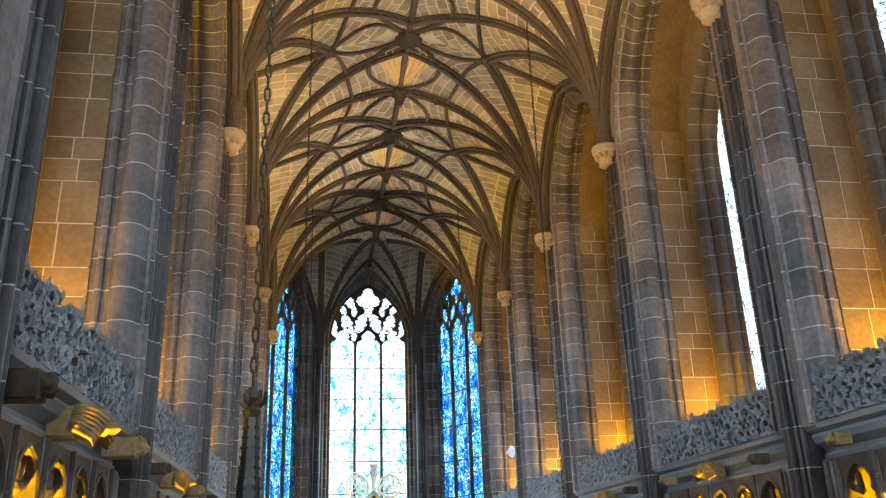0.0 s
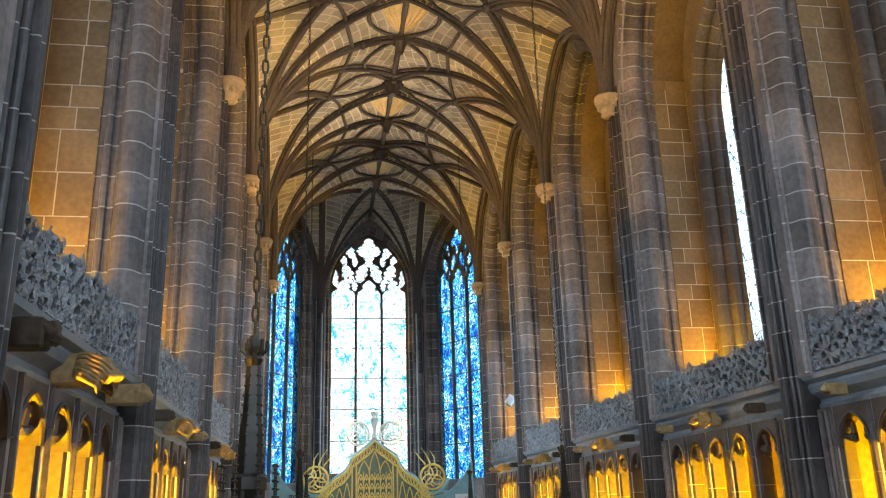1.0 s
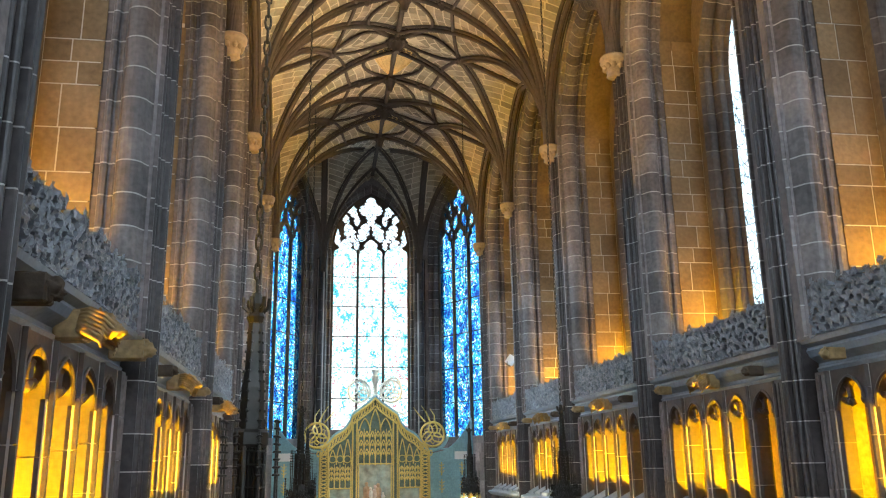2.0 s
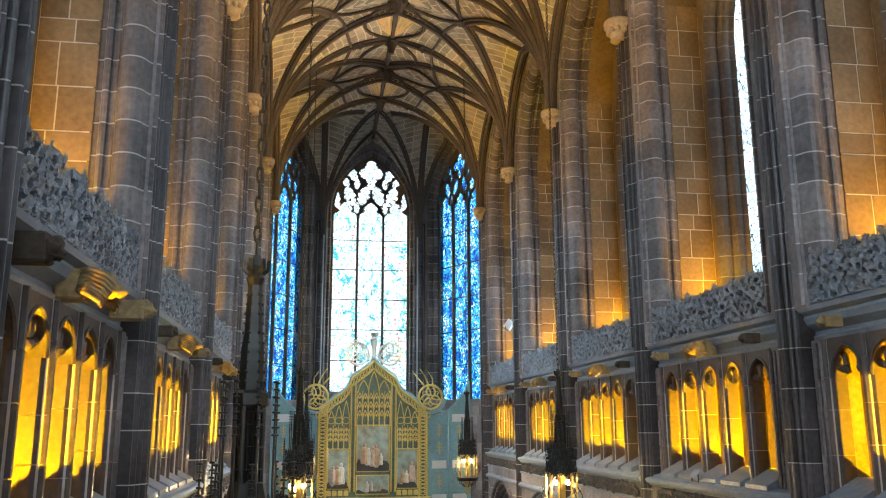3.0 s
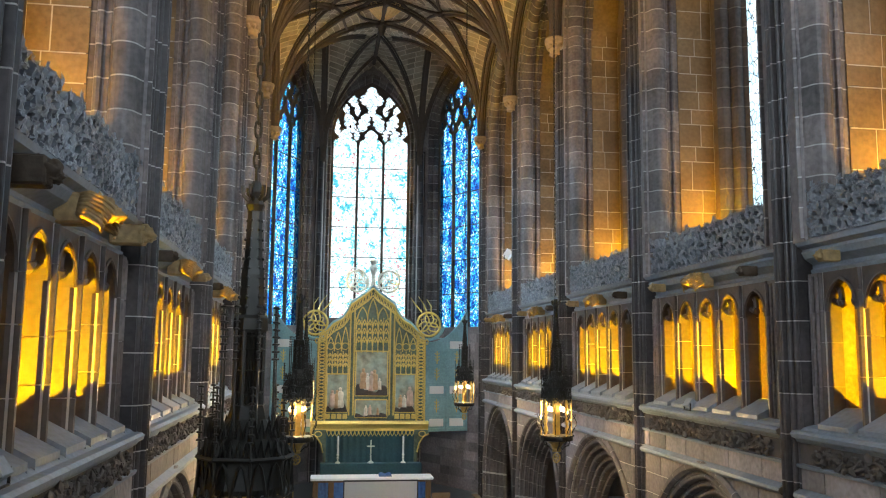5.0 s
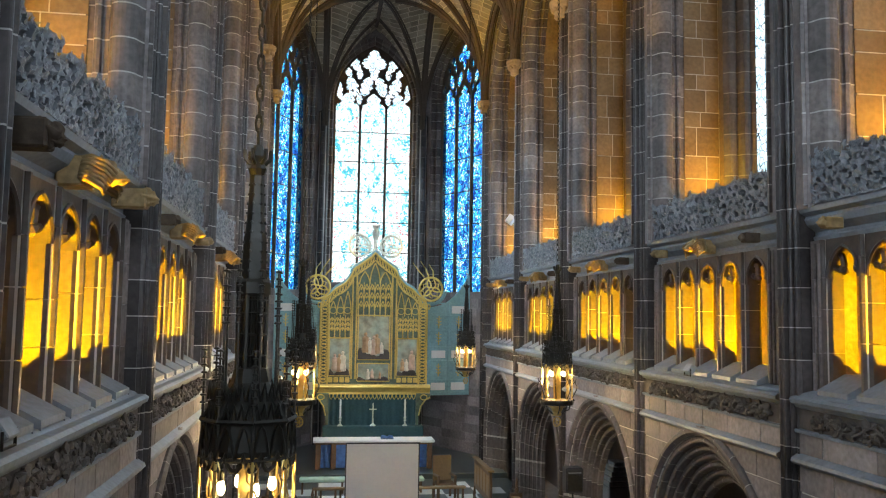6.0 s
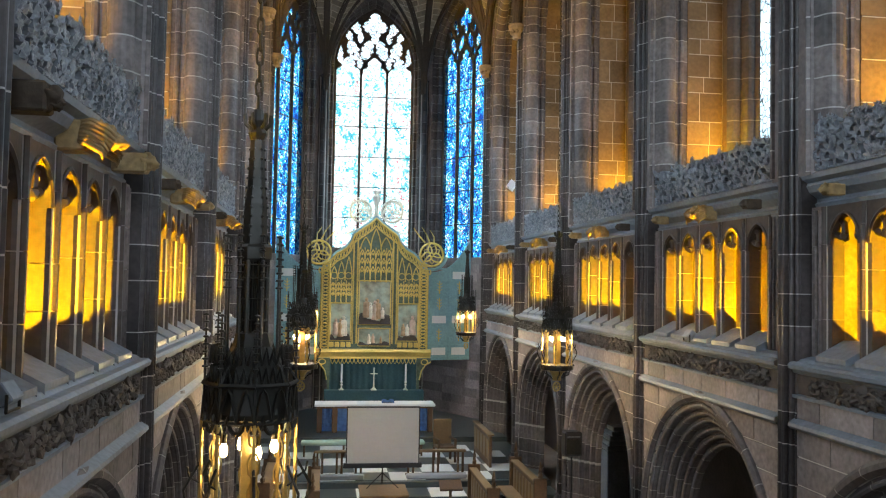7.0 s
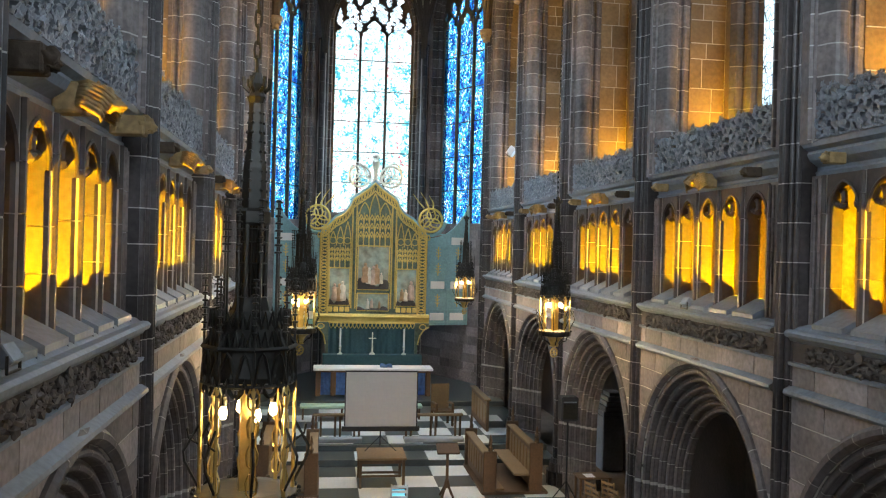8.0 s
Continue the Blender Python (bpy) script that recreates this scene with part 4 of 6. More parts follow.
def rib(name, pts, r, parent, mat=None):
    """A moulded rib: a deep middle roll between two lighter side rolls."""
    bm = bmesh.new()
    r *= 1.4
    side = Vector((pts[-1][1] - pts[0][1], pts[0][0] - pts[-1][0], 0))
    side = side.normalized() * r * 0.95 if side.length > 1e-6 else Vector((r, 0, 0))
    tube(bm, [(x, y, z - r * 0.75) for x, y, z in pts], r * 0.62, 7)
    for q in (-1, 1):
        tube(bm, [(x + q * side.x, y + q * side.y, z) for x, y, z in pts], r * 0.48, 6)
    return part(name, bm, mat or RIB, parent)


ribs = structure(thing("vault_ribs", "", ""), "dark moulded stone ribs of the vault with bosses", "vault")
for i, (sx, sy) in enumerate(SPRING):
    if sy < -1:
        continue
    s = 1 if sx > 0 else -1
    face = math.pi if s > 0 else 0.0
    if sy < 36:
        angs = [(0, 0.075), (27, 0.075), (-27, 0.075), (53.7, 0.075), (-53.7, 0.075), (89, 0.08), (-89, 0.08)]
    else:
        angs = [(90, 0.07), (60, 0.06), (120, 0.06), (30, 0.06), (15, 0.05), (-5, 0.05), (150, 0.05)]
    for a, rad in angs:
        th = face + s * radians(-a) if sy < 36 else (radians(180 + a) if s < 0 else radians(-a))
        if reach(i, th) > 0.5:
            rib("rib", rib_path(i, th), rad, ribs)


def vault_z(x, y):
    d, i = min((math.hypot(x - sx, y - sy), i) for i, (sx, sy) in enumerate(SPRING))
    return vz(i, round(math.atan2(y - SPRING[i][1], x - SPRING[i][0]), 3), d)


def curve_rib(fn, rad, n=14, mat=None, name="lierne"):
    pts = []
    for j in range(n + 1):
        x, y = fn(j / n)
        if abs(x) < HALF and y < 36.2:
            pts.append((x, y, vault_z(x, y) - 0.05))
    if len(pts) > 2:
        bm = bmesh.new()
        tube(bm, pts, rad, 6)
        part(name, bm, mat or RIB, ribs)


def boss(x, y, rad, drop, mat):
    bm = bmesh.new()
    z = vault_z(x, y)
    lathe(bm, [(rad * 0.9, 0.0), (rad, -drop * 0.3), (rad * 0.7, -drop * 0.6), (rad * 0.35, -drop)], 10, (x, y, z))
    for k in range(8):
        a = k * math.tau / 8
        blob(bm, (x + rad * math.cos(a), y + rad * math.sin(a), z - drop * 0.25), rad * 0.42, k)
    part("boss", bm, mat, ribs)


FANGOLD = material("gilded carved panel", (0.72, 0.52, 0.22), 0.6, metal=0.0, vary=0.3)
for y in PIERS[:-1]:
    yc = y + BAY / 2
    if yc < 8:
        continue
    boss(0, yc, 0.26, 0.45, RIB)
    boss(0, y + BAY, 0.20, 0.55, RIB)
    for sd in (-1, 1):
        boss(sd * 2.03, yc, 0.17, 0.2, RIB)
        curve_rib(lambda t: (sd * (2.03 + 1.95 * t), yc), 0.085)
        boss(sd * 1.05, y + BAY, 0.14, 0.2, RIB)
        for dr in (-1, 1):
            curve_rib(lambda t: (sd * 0.95 * math.sin(t * math.pi) ** 0.8, yc + dr * (0.15 + 2.4 * t)), 0.055)
            curve_rib(lambda t: (sd * (2.03 - 0.7 * t ** 0.6), yc + dr * 2.6 * t), 0.055)
            curve_rib(lambda t: (sd * (2.03 - 2.03 * t), yc + dr * 0.55 * math.sin(t * math.pi)), 0.05)
    # shell of fine gilded ribs on the slope beyond the crown
    for k in range(9):
        u = (k - 4) / 4
        curve_rib(lambda t: (u * (0.10 + 0.62 * (1 - t) ** 0.8), yc + 0.75 + 1.45 * t - 0.25 * (1 - abs(u)) * (1 - t)), 0.032, 8, FANGOLD, "shell_rib")
    bm = bmesh.new()
    rows = []
    for j in range(9):
        t = j / 8
        rows.append([(u / 6 * (0.10 + 0.66 * (1 - t) ** 0.8), yc + 0.72 + 1.5 * t - 0.25 * (1 - abs(u / 6)) * (1 - t),
                      vault_z(u / 6 * (0.10 + 0.66 * (1 - t) ** 0.8), yc + 0.72 + 1.5 * t) - 0.035) for u in range(-6, 7)])
    loft(bm, rows)
    part("shell", bm, FANGOLD, ribs, "gilded fan-shaped panel")
curve_rib(lambda t: (0, 2 + 34 * t), 0.085, 90)


# ------------------------------------------------------------------ carved heads under the parapets
def carved_head(seed, wings, mat):
    r = random.Random(seed)
    t = thing("carved_corbel", "projecting stone beast with folded wings under the parapet" if wings else "square stone block carved with a grotesque beast head", "corbel", "carved corbels")
    bm = bmesh.new()
    cbox(bm, -0.12 if not wings else 0.10, 0.42, -0.16, 0.16, -0.14, 0.18, 0.025)
    part("block", bm, mat, t)
    bm = bmesh.new()
    blob(bm, (-0.04 if wings else -0.10, 0, 0.02), 0.15, seed, (1.0, 0.95, 0.9), 3, 0.6)
    blob(bm, (-0.16, 0, -0.03), 0.095, seed + 1, (1.1, 0.9, 0.7), 3, 0.6)
    part("head", bm, mat, t, smooth=True)
    for sd in (-1, 1):
        bm = bmesh.new()
        blob(bm, (-0.02, sd * 0.11, 0.12), 0.055, seed + 2 + sd, (0.8, 0.6, 1.4), 2)
        part("ear", bm, mat, t, smooth=True)
        for k in range(3 if wings else 0):
            bm = bmesh.new()
            tube(bm, [(0.10, sd * (0.14 + 0.02 * k), -0.08 + 0.08 * k), (-0.04, sd * (0.15 + 0.01 * k), -0.05 + 0.07 * k), (-0.14, sd * 0.11, -0.02 + 0.05 * k)], 0.026, 6, 0.012)
            part("mane_lock", bm, mat, t, smooth=True)
    if wings:
        for sd in (-1, 1):
            for k in range(7):
                bm = bmesh.new()
                tube(bm, [(0.20, sd * 0.10, 0.15 - 0.03 * k), (0.05, sd * (0.19 + 0.02 * k), 0.17 - 0.045 * k), (-0.10, sd * (0.25 + 0.015 * k), 0.11 - 0.05 * k), (-0.22 + 0.02 * k, sd * (0.22 + 0.01 * k), 0.0 - 0.04 * k)], 0.034, 6, 0.014)
                part("wing_feather", bm, mat, t, smooth=True)
    return t


# the winged and the far head carry the lamplight in their colour
head_plain, head_wing, head_other = carved_head(3, False, CORBEL_SHADED), carved_head(8, True, CORBEL_LIT), carved_head(21, False, CORBEL_LIT)
first = {0: head_plain, 1: head_wing, 2: head_other}
used = set()
for s in (-1, 1):
    for y in PIERS[1:-1]:
        yc = y + BAY / 2
        for j, dy in enumerate((-1.65, 0.0, 1.6)):
            m = pose(s * 4.0, yc + dy, 7.14, 0, 0, 0 if s > 0 else 180) @ Matrix.Scale(0.85 if j == 1 else 0.66, 4)
            if j in used:
                copy_thing(first[j], m)
            else:
                first[j].matrix_basis = m
                used.add(j)


# ------------------------------------------------------------------ hanging lanterns
def lantern():
    t = thing("hanging_lantern", "tall blackened bronze gothic lantern with lit bulbs on a chain", "lantern", "hanging lanterns", (0, 0, 0))
    bm = bmesh.new()                                   # chain of long links
    z, k = 6.98, 0
    while z < 19.0:
        a, w = 0.055, 0.02
        ring = [(w * math.cos(q) , 0.0, z + a + a * 1.15 * math.sin(q)) if k % 2 else (0.0, w * math.cos(q), z + a + a * 1.15 * math.sin(q)) for q in [math.tau * j / 8 for j in range(9)]]
        tube(bm, ring, 0.008, 4, caps=False)
        z += 0.098
        k += 1
    chain = part("chain", bm, IRON, t)
    chain["kind"] = "stuff"
    bm = bmesh.new()
    lathe(bm, [(0.045, 6.80), (0.06, 6.84), (0.04, 6.88), (0.05, 6.92), (0.03, 6.99)], 10)
    for q in range(6):
        a = q * math.tau / 6
        tube(bm, [(0.03 * math.cos(a), 0.03 * math.sin(a), 6.86), (0.075 * math.cos(a), 0.075 * math.sin(a), 6.90), (0.08 * math.cos(a), 0.08 * math.sin(a), 6.96)], 0.014, 5)
    part("finial", bm, IRON, t)
    bm = bmesh.new()
    rows = [[(rr * math.cos(math.tau * q / 6), rr * math.sin(math.tau * q / 6), z) for q in range(6)] for rr, z in ((0.075, 6.15), (0.07, 6.40), (0.055, 6.5), (0.042, 6.82))]
    loft(bm, rows, closed=True)
    for q in range(6):
        a = math.tau * q / 6
        for j in range(10):
            z = 6.2 + 0.06 * j
            rr = 0.078 - 0.004 * j
            blob(bm, (rr * math.cos(a), rr * math.sin(a), z), 0.012, j)
    part("spire", bm, IRON, t)
    bm = bmesh.new()
    lathe(bm, [(0.09, 6.04), (0.105, 6.06), (0.105, 6.13), (0.085, 6.15)], 6)
    part("collar", bm, IRON, t)
    bm = bmesh.new()
    for q in range(6):
        a, b = math.tau * q / 6, math.tau * (q + 1) / 6
        pa, pb = Vector((0.085 * math.cos(a), 0.085 * math.sin(a), 0)), Vector((0.085 * math.cos(b), 0.085 * math.sin(b), 0))
        tube(bm, [(pa.x, pa.y, 5.5), (pa.x, pa.y, 6.05)], 0.014, 5)
        for u in (0.3, 0.7):
            p = pa.lerp(pb, u)
            tube(bm, [(p.x, p.y, 5.5), (p.x, p.y, 6.05)], 0.008, 4)
        for zz in (5.55, 5.68, 5.81, 5.94, 6.02):
            tube(bm, [(pa.x, pa.y, zz), (pb.x, pb.y, zz)], 0.009, 4)
    tube(bm, [(0, 0, 5.5), (0, 0, 6.06)], 0.035, 6)
    part("pierced_tier", bm, IRON, t)
    bm = bmesh.new()
    lathe(bm, [(0.27, 5.10), (0.275, 5.13), (0.25, 5.22), (0.225, 5.36), (0.18, 5.44), (0.12, 5.52), (0.10, 5.60), (0.07, 5.61)], 12)
    part("hood", bm, IRON, t)
    for q in range(8):                                  # pierced skirt of little arches
        bm = bmesh.new()
        a, b = math.tau * q / 8, math.tau * (q + 1) / 8
        pa, pb = Vector((0.285 * math.cos(a), 0.285 * math.sin(a), 0)), Vector((0.285 * math.cos(b), 0.285 * math.sin(b), 0))
        for zz in (5.08, 5.30):
            tube(bm, [(pa.x, pa.y, zz), (pb.x, pb.y, zz)], 0.014, 4)
        for u0 in (0.0, 0.5):
            tube(bm, [(pa.lerp(pb, u0 + 0.5 * t).x, pa.lerp(pb, u0 + 0.5 * t).y, 5.08 + 0.2 * math.sin(t * math.pi)) for t in [j / 6 for j in range(7)]], 0.011, 4)
            tube(bm, [(pa.lerp(pb, u0 + 0.5 * t).x, pa.lerp(pb, u0 + 0.5 * t).y, 5.06 - 0.10 * abs(math.cos(t * math.pi)) ** 0.5 + 0.06) for t in [j / 6 for j in range(7)]], 0.014, 4)
        tube(bm, [(pa.x, pa.y, 5.30), (pa.x * 0.55, pa.y * 0.55, 5.46)], 0.013, 4)
        for u0 in (0.0, 0.25, 0.5, 0.75):
            c0, c1 = pa.lerp(pb, u0), pa.lerp(pb, u0 + 0.25)
            for zz in (5.30, 5.42):
                tube(bm, [(c0.x * 0.86, c0.y * 0.86, zz), ((c0.x + c1.x) * 0.43, (c0.y + c1.y) * 0.43, zz + 0.10), (c1.x * 0.86, c1.y * 0.86, zz)], 0.011, 4)
        part("skirt_panel", bm, IRON, t)
    for q in range(8):
        a = math.tau * q / 8
        for rr, z0, z1 in ((0.275, 5.02, 5.72), (0.17, 5.35, 6.2)):
            bm = bmesh.new()
            x, y = rr * math.cos(a + (0.2 if rr < 0.2 else 0)), rr * math.sin(a + (0.2 if rr < 0.2 else 0))
            tube(bm, [(x, y, z0), (x, y, z1)], 0.011, 5, 0.006)
            n = int((z1 - z0) / 0.07)
            for j in range(n):
                blob(bm, (x, y, z1 - 0.32 + 0.045 * j if j < 8 else z0 + 0.05), 0.017, j, (1.3, 1.3, 0.6), 1)
            part("pinnacle", bm, IRON, t)
    for q in range(8):
        a = math.tau * q / 8
        bm = bmesh.new()
        x, y = 0.285 * math.cos(a), 0.285 * math.sin(a)
        tube(bm, [(x, y, 4.40), (x, y, 5.08)], 0.013, 5)
        for j in range(4):
            z = 4.43 + j * 0.17
            pts = [(x + math.cos(a + 1.57) * 0.035 * math.sin(w) , y + math.sin(a + 1.57) * 0.035 * math.sin(w), z + 0.075 * (1 - math.cos(w))) for w in [k * math.tau / 7 for k in range(8)]]
            tube(bm, pts, 0.006, 4, caps=False)
        part("cage_post", bm, BRASS, t, "gilded pierced upright")
        bm = bmesh.new()
        x, y = 0.29 * math.cos(a), 0.29 * math.sin(a)
        x2, y2 = 0.38 * math.cos(a), 0.38 * math.sin(a)
        tube(bm, [(x, y, 4.82), (x2, y2, 4.66), (x2 * 0.98, y2 * 0.98, 4.60), (x, y, 4.44)], 0.009, 5)
        tube(bm, [(x, y, 4.70), (x2 * 0.92, y2 * 0.92, 4.74), (x2 * 0.95, y2 * 0.95, 4.80)], 0.007, 4)
        part("bracket", bm, IRON, t)
    bm = bmesh.new()
    box(bm, -0.05, 0.05, -0.05, 0.05, 4.40, 5.10)
    part("centre_post", bm, BRASS, t)
    for q in range(4):
        a = math.tau * q / 4 - 1.35
        x, y = 0.16 * math.cos(a), 0.16 * math.sin(a)
        bm = bmesh.new()
        lathe(bm, [(0.006, 4.85), (0.020, 4.86), (0.026, 4.88), (0.024, 4.905), (0.015, 4.935)], 10, (x, y, 0))
        bulb = part("bulb", bm, BULB, t, "lit warm bulb", smooth=True)
        bm = bmesh.new()
        lathe(bm, [(0.019, 4.935), (0.021, 4.99), (0.008, 5.0)], 8, (x, y, 0))
        tube(bm, [(x, y, 4.98), (x, y, 5.08)], 0.005, 4)
        part("lamp_holder", bm, IRON, bulb)
    bm = bmesh.new()
    lathe(bm, [(0.25, 4.30), (0.31, 4.31), (0.32, 4.36), (0.31, 4.40), (0.22, 4.41)], 16)
    for q in range(24):
        a = math.tau * q / 24
        blob(bm, (0.325 * math.cos(a), 0.325 * math.sin(a), 4.40), 0.016, q)
    part("base_ring", bm, IRON, t)
    bm = bmesh.new()
    lathe(bm, [(0.19, 4.29), (0.12, 4.24), (0.08, 4.16), (0.09, 4.14), (0.085, 4.10), (0.03, 4.09)][::-1], 10)
    part("pendant", bm, BRASS, t, "gilded pendant")
    bm = bmesh.new()
    tube(bm, [(0.085 * math.cos(q), 0, 3.98 + 0.085 * math.sin(q)) for q in [math.tau * j / 14 for j in range(15)]], 0.016, 5, caps=False)
    for q in (0.0, 1.05, 2.1):
        tube(bm, [(0.085 * math.cos(q), 0, 3.98 + 0.085 * math.sin(q)), (-0.085 * math.cos(q), 0, 3.98 - 0.085 * math.sin(q))], 0.010, 4)
    part("pendant_ring", bm, BRASS, t, "gilded ring with a star")
    for q in range(6):
        a = math.tau * q / 6
        bm = bmesh.new()
        tube(bm, [(0.26 * math.cos(a), 0.26 * math.sin(a), 4.30), (0.24 * math.cos(a), 0.24 * math.sin(a), 4.22), (0.17 * math.cos(a), 0.17 * math.sin(a), 4.20), (0.10 * math.cos(a), 0.10 * math.sin(a), 4.13)], 0.012, 5)
        part("scroll", bm, IRON, t)
    return t


lan = lantern()
lan.matrix_basis = pose(-2.45, 5.3, 0, 0, 0, 10)
for x, y in ((-2.40, 15.7), (2.47, 15.7), (-2.45, 25.9), (2.45, 25.9)):
    copy_thing(lan, pose(x, y, 0, 0, 0, 10 + y))

# ------------------------------------------------------------------ reredos
RY = 33.0


def wheel(bm, x, z, rad, y, seed=0):
    tube(bm, [(x + rad * math.cos(q), y, z + rad * math.sin(q)) for q in [math.tau * j / 24 for j in range(25)]], 0.05, 6, caps=False)
    for k in range(9):
        a = math.tau * k / 9
        tw = (1.4, -1.1, 0.5)[k % 3]
        pts = [(x + rad * (0.1 + 0.85 * t) * math.cos(a + tw * t), y - 0.02, z + rad * (0.1 + 0.85 * t) * math.sin(a + tw * t)) for t in [j / 7 for j in range(8)]]
        tube(bm, pts, 0.035, 5, 0.022)
        a2 = a + 0.9
        tube(bm, [(x + rad * 0.6 * math.cos(a2), y - 0.03, z + rad * 0.6 * math.sin(a2)), (x + rad * 0.8 * math.cos(a2 + 0.35), y - 0.03, z + rad * 0.8 * math.sin(a2 + 0.35)), (x + rad * 0.65 * math.cos(a2 + 0.6), y - 0.03, z + rad * 0.65 * math.sin(a2 + 0.6))], 0.026, 5, 0.014)


def ogee(x):
    """Top line of the reredos at the distance x from its axis."""
    pts = ((0, 8.44), (0.22, 8.22), (0.55, 7.98), (0.85, 7.76), (0.98, 7.42), (1.2, 7.18), (1.53, 7.0), (1.75, 6.75), (2.13, 6.5))
    x = abs(x)
    for (a, za), (b, zb) in zip(pts, pts[1:]):
        if x <= b:
            return za + (zb - za) * (x - a) / (b - a)
    return 6.5


rer = thing("reredos", "large gilded triptych altarpiece with ogee gable, lacy tracery and painted reliefs", "altarpiece")
bm = bmesh.new()
xs = [-2.13 + 4.26 * j / 40 for j in range(41)]
for y in (RY, RY + 0.35):
    loft(bm, [[(x, y, 3.25) for x in xs], [(x, y, ogee(x)) for x in xs]])
loft(bm, [[(x, y, ogee(x)) for x in xs] for y in (RY, RY + 0.35)])
for x in (-2.13, 2.13):
    loft(bm, [[(x, RY, 3.25), (x, RY + 0.35, 3.25)], [(x, RY, 6.5), (x, RY + 0.35, 6.5)]])
part("backing", bm, REDGOLD, rer, "green-gold painted backing")
bm = bmesh.new()                                        # gable edge mouldings
for off, rad in ((0.0, 0.06), (0.30, 0.035)):
    tube(bm, [(x, RY - 0.04, ogee(x) - off) for x in xs if abs(x) < 2.05], rad, 6)
for sd in (-1, 1):
    for x in (2.08, 1.78):
        tube(bm, [(sd * x, RY - 0.04, 3.3), (sd * x, RY - 0.04, ogee(x) - 0.1)], 0.045, 6)
    for x in (0.70, 0.86):
        tube(bm, [(sd * x, RY - 0.05, 3.5), (sd * x, RY - 0.05, ogee(x) - 0.3)], 0.035, 6)
part("gilded_frame", bm, GOLD, rer, "gilded moulded frame")
bm = bmesh.new()
tube(bm, [(x, RY - 0.02, ogee(x) + 0.07) for x in xs if abs(x) < 2.05], 0.07, 6)
part("gable_edge", bm, TEAL, rer, "blue-green painted outer edge")
bm = bmesh.new()                                        # pierced lattice along sides and gable
n = 0
for sd in (-1, 1):
    z = 3.35
    while z < 6.5:
        for ph in (0, math.pi):
            tube(bm, [(sd * (1.93 + 0.13 * math.sin(ph + j * math.pi / 3)), RY - 0.05, z + j * 0.045) for j in range(7)], 0.022, 4)
        z += 0.27
    x = 0.05
    while x < 2.0:
        for ph in (0, math.pi):
            tube(bm, [(sd * (x + j * 0.04), RY - 0.05, ogee(x + j * 0.04) - 0.15 + 0.11 * math.sin(ph + j * math.pi / 3)) for j in range(7)], 0.022, 4)
        x += 0.24
part("lattice", bm, GOLD, rer, "pierced gilded vine lattice")["kind"] = "stuff"


def canopy(name, x0, x1, z0, z1, n):
    bm = bmesh.new()
    w = (x1 - x0) / n
    for i in range(n + 1):
        x = x0 + i * w
        tube(bm, [(x, RY - 0.10, z0 - 0.18), (x, RY - 0.10, z1 + 0.12)], 0.024, 5, 0.014)
        blob(bm, (x, RY - 0.10, z0 - 0.2), 0.04, i)
    for i in range(n):
        c = x0 + (i + 0.5) * w
        for lev in range(3):
            zb = z0 + (z1 - z0) * lev / 3
            for sd in (-1, 1):
                tube(bm, [(c + sd * w * 0.5 * (1 - t ** 1.5), RY - 0.10 + 0.02 * lev, zb + (z1 - z0) / 3 * 1.15 * t ** 0.8) for t in [j / 6 for j in range(7)]], 0.022, 4)
            blob(bm, (c, RY - 0.11, zb + (z1 - z0) * 0.2), 0.05, i + lev, (0.8, 0.5, 1.2))
    part(name, bm, GOLD, rer, "gilded canopy of little arches and pinnacles")


canopy("canopy", -0.64, 0.64, 6.15, 7.15, 6)
for sd in (-1, 1):
    a, b = sorted((sd * 0.92, sd * 1.74))
    canopy("canopy", a, b, 5.3, 5.85, 4)
    for j in range(3):                                  # blind tracery above the side canopies
        bm = bmesh.new()
        c = sd * (1.05 + 0.28 * j)
        top = min(6.9, ogee(abs(c)) - 0.4)
        for q in (-1, 1):
            tube(bm, [(c + q * 0.14 * (1 - t ** 2), RY - 0.04, 5.95 + (top - 5.95) * t) for t in [k / 7 for k in range(8)]], 0.02, 4)
        tube(bm, [(c + 0.13 * math.cos(q), RY - 0.04, 6.15 + 0.13 * math.sin(q)) for q in [math.tau * k / 10 for k in range(11)]], 0.016, 4)
        part("blind_tracery", bm, GOLD, rer)
for c in (-0.4, 0.0, 0.4):
    bm = bmesh.new()
    for q in (-1, 1):
        tube(bm, [(c + q * 0.2 * (1 - t ** 2), RY - 0.04, 7.2 + (ogee(c) - 0.4 - 7.2) * t) for t in [k / 7 for k in range(8)]], 0.024, 4)
    part("blind_tracery", bm, GOLD, rer)
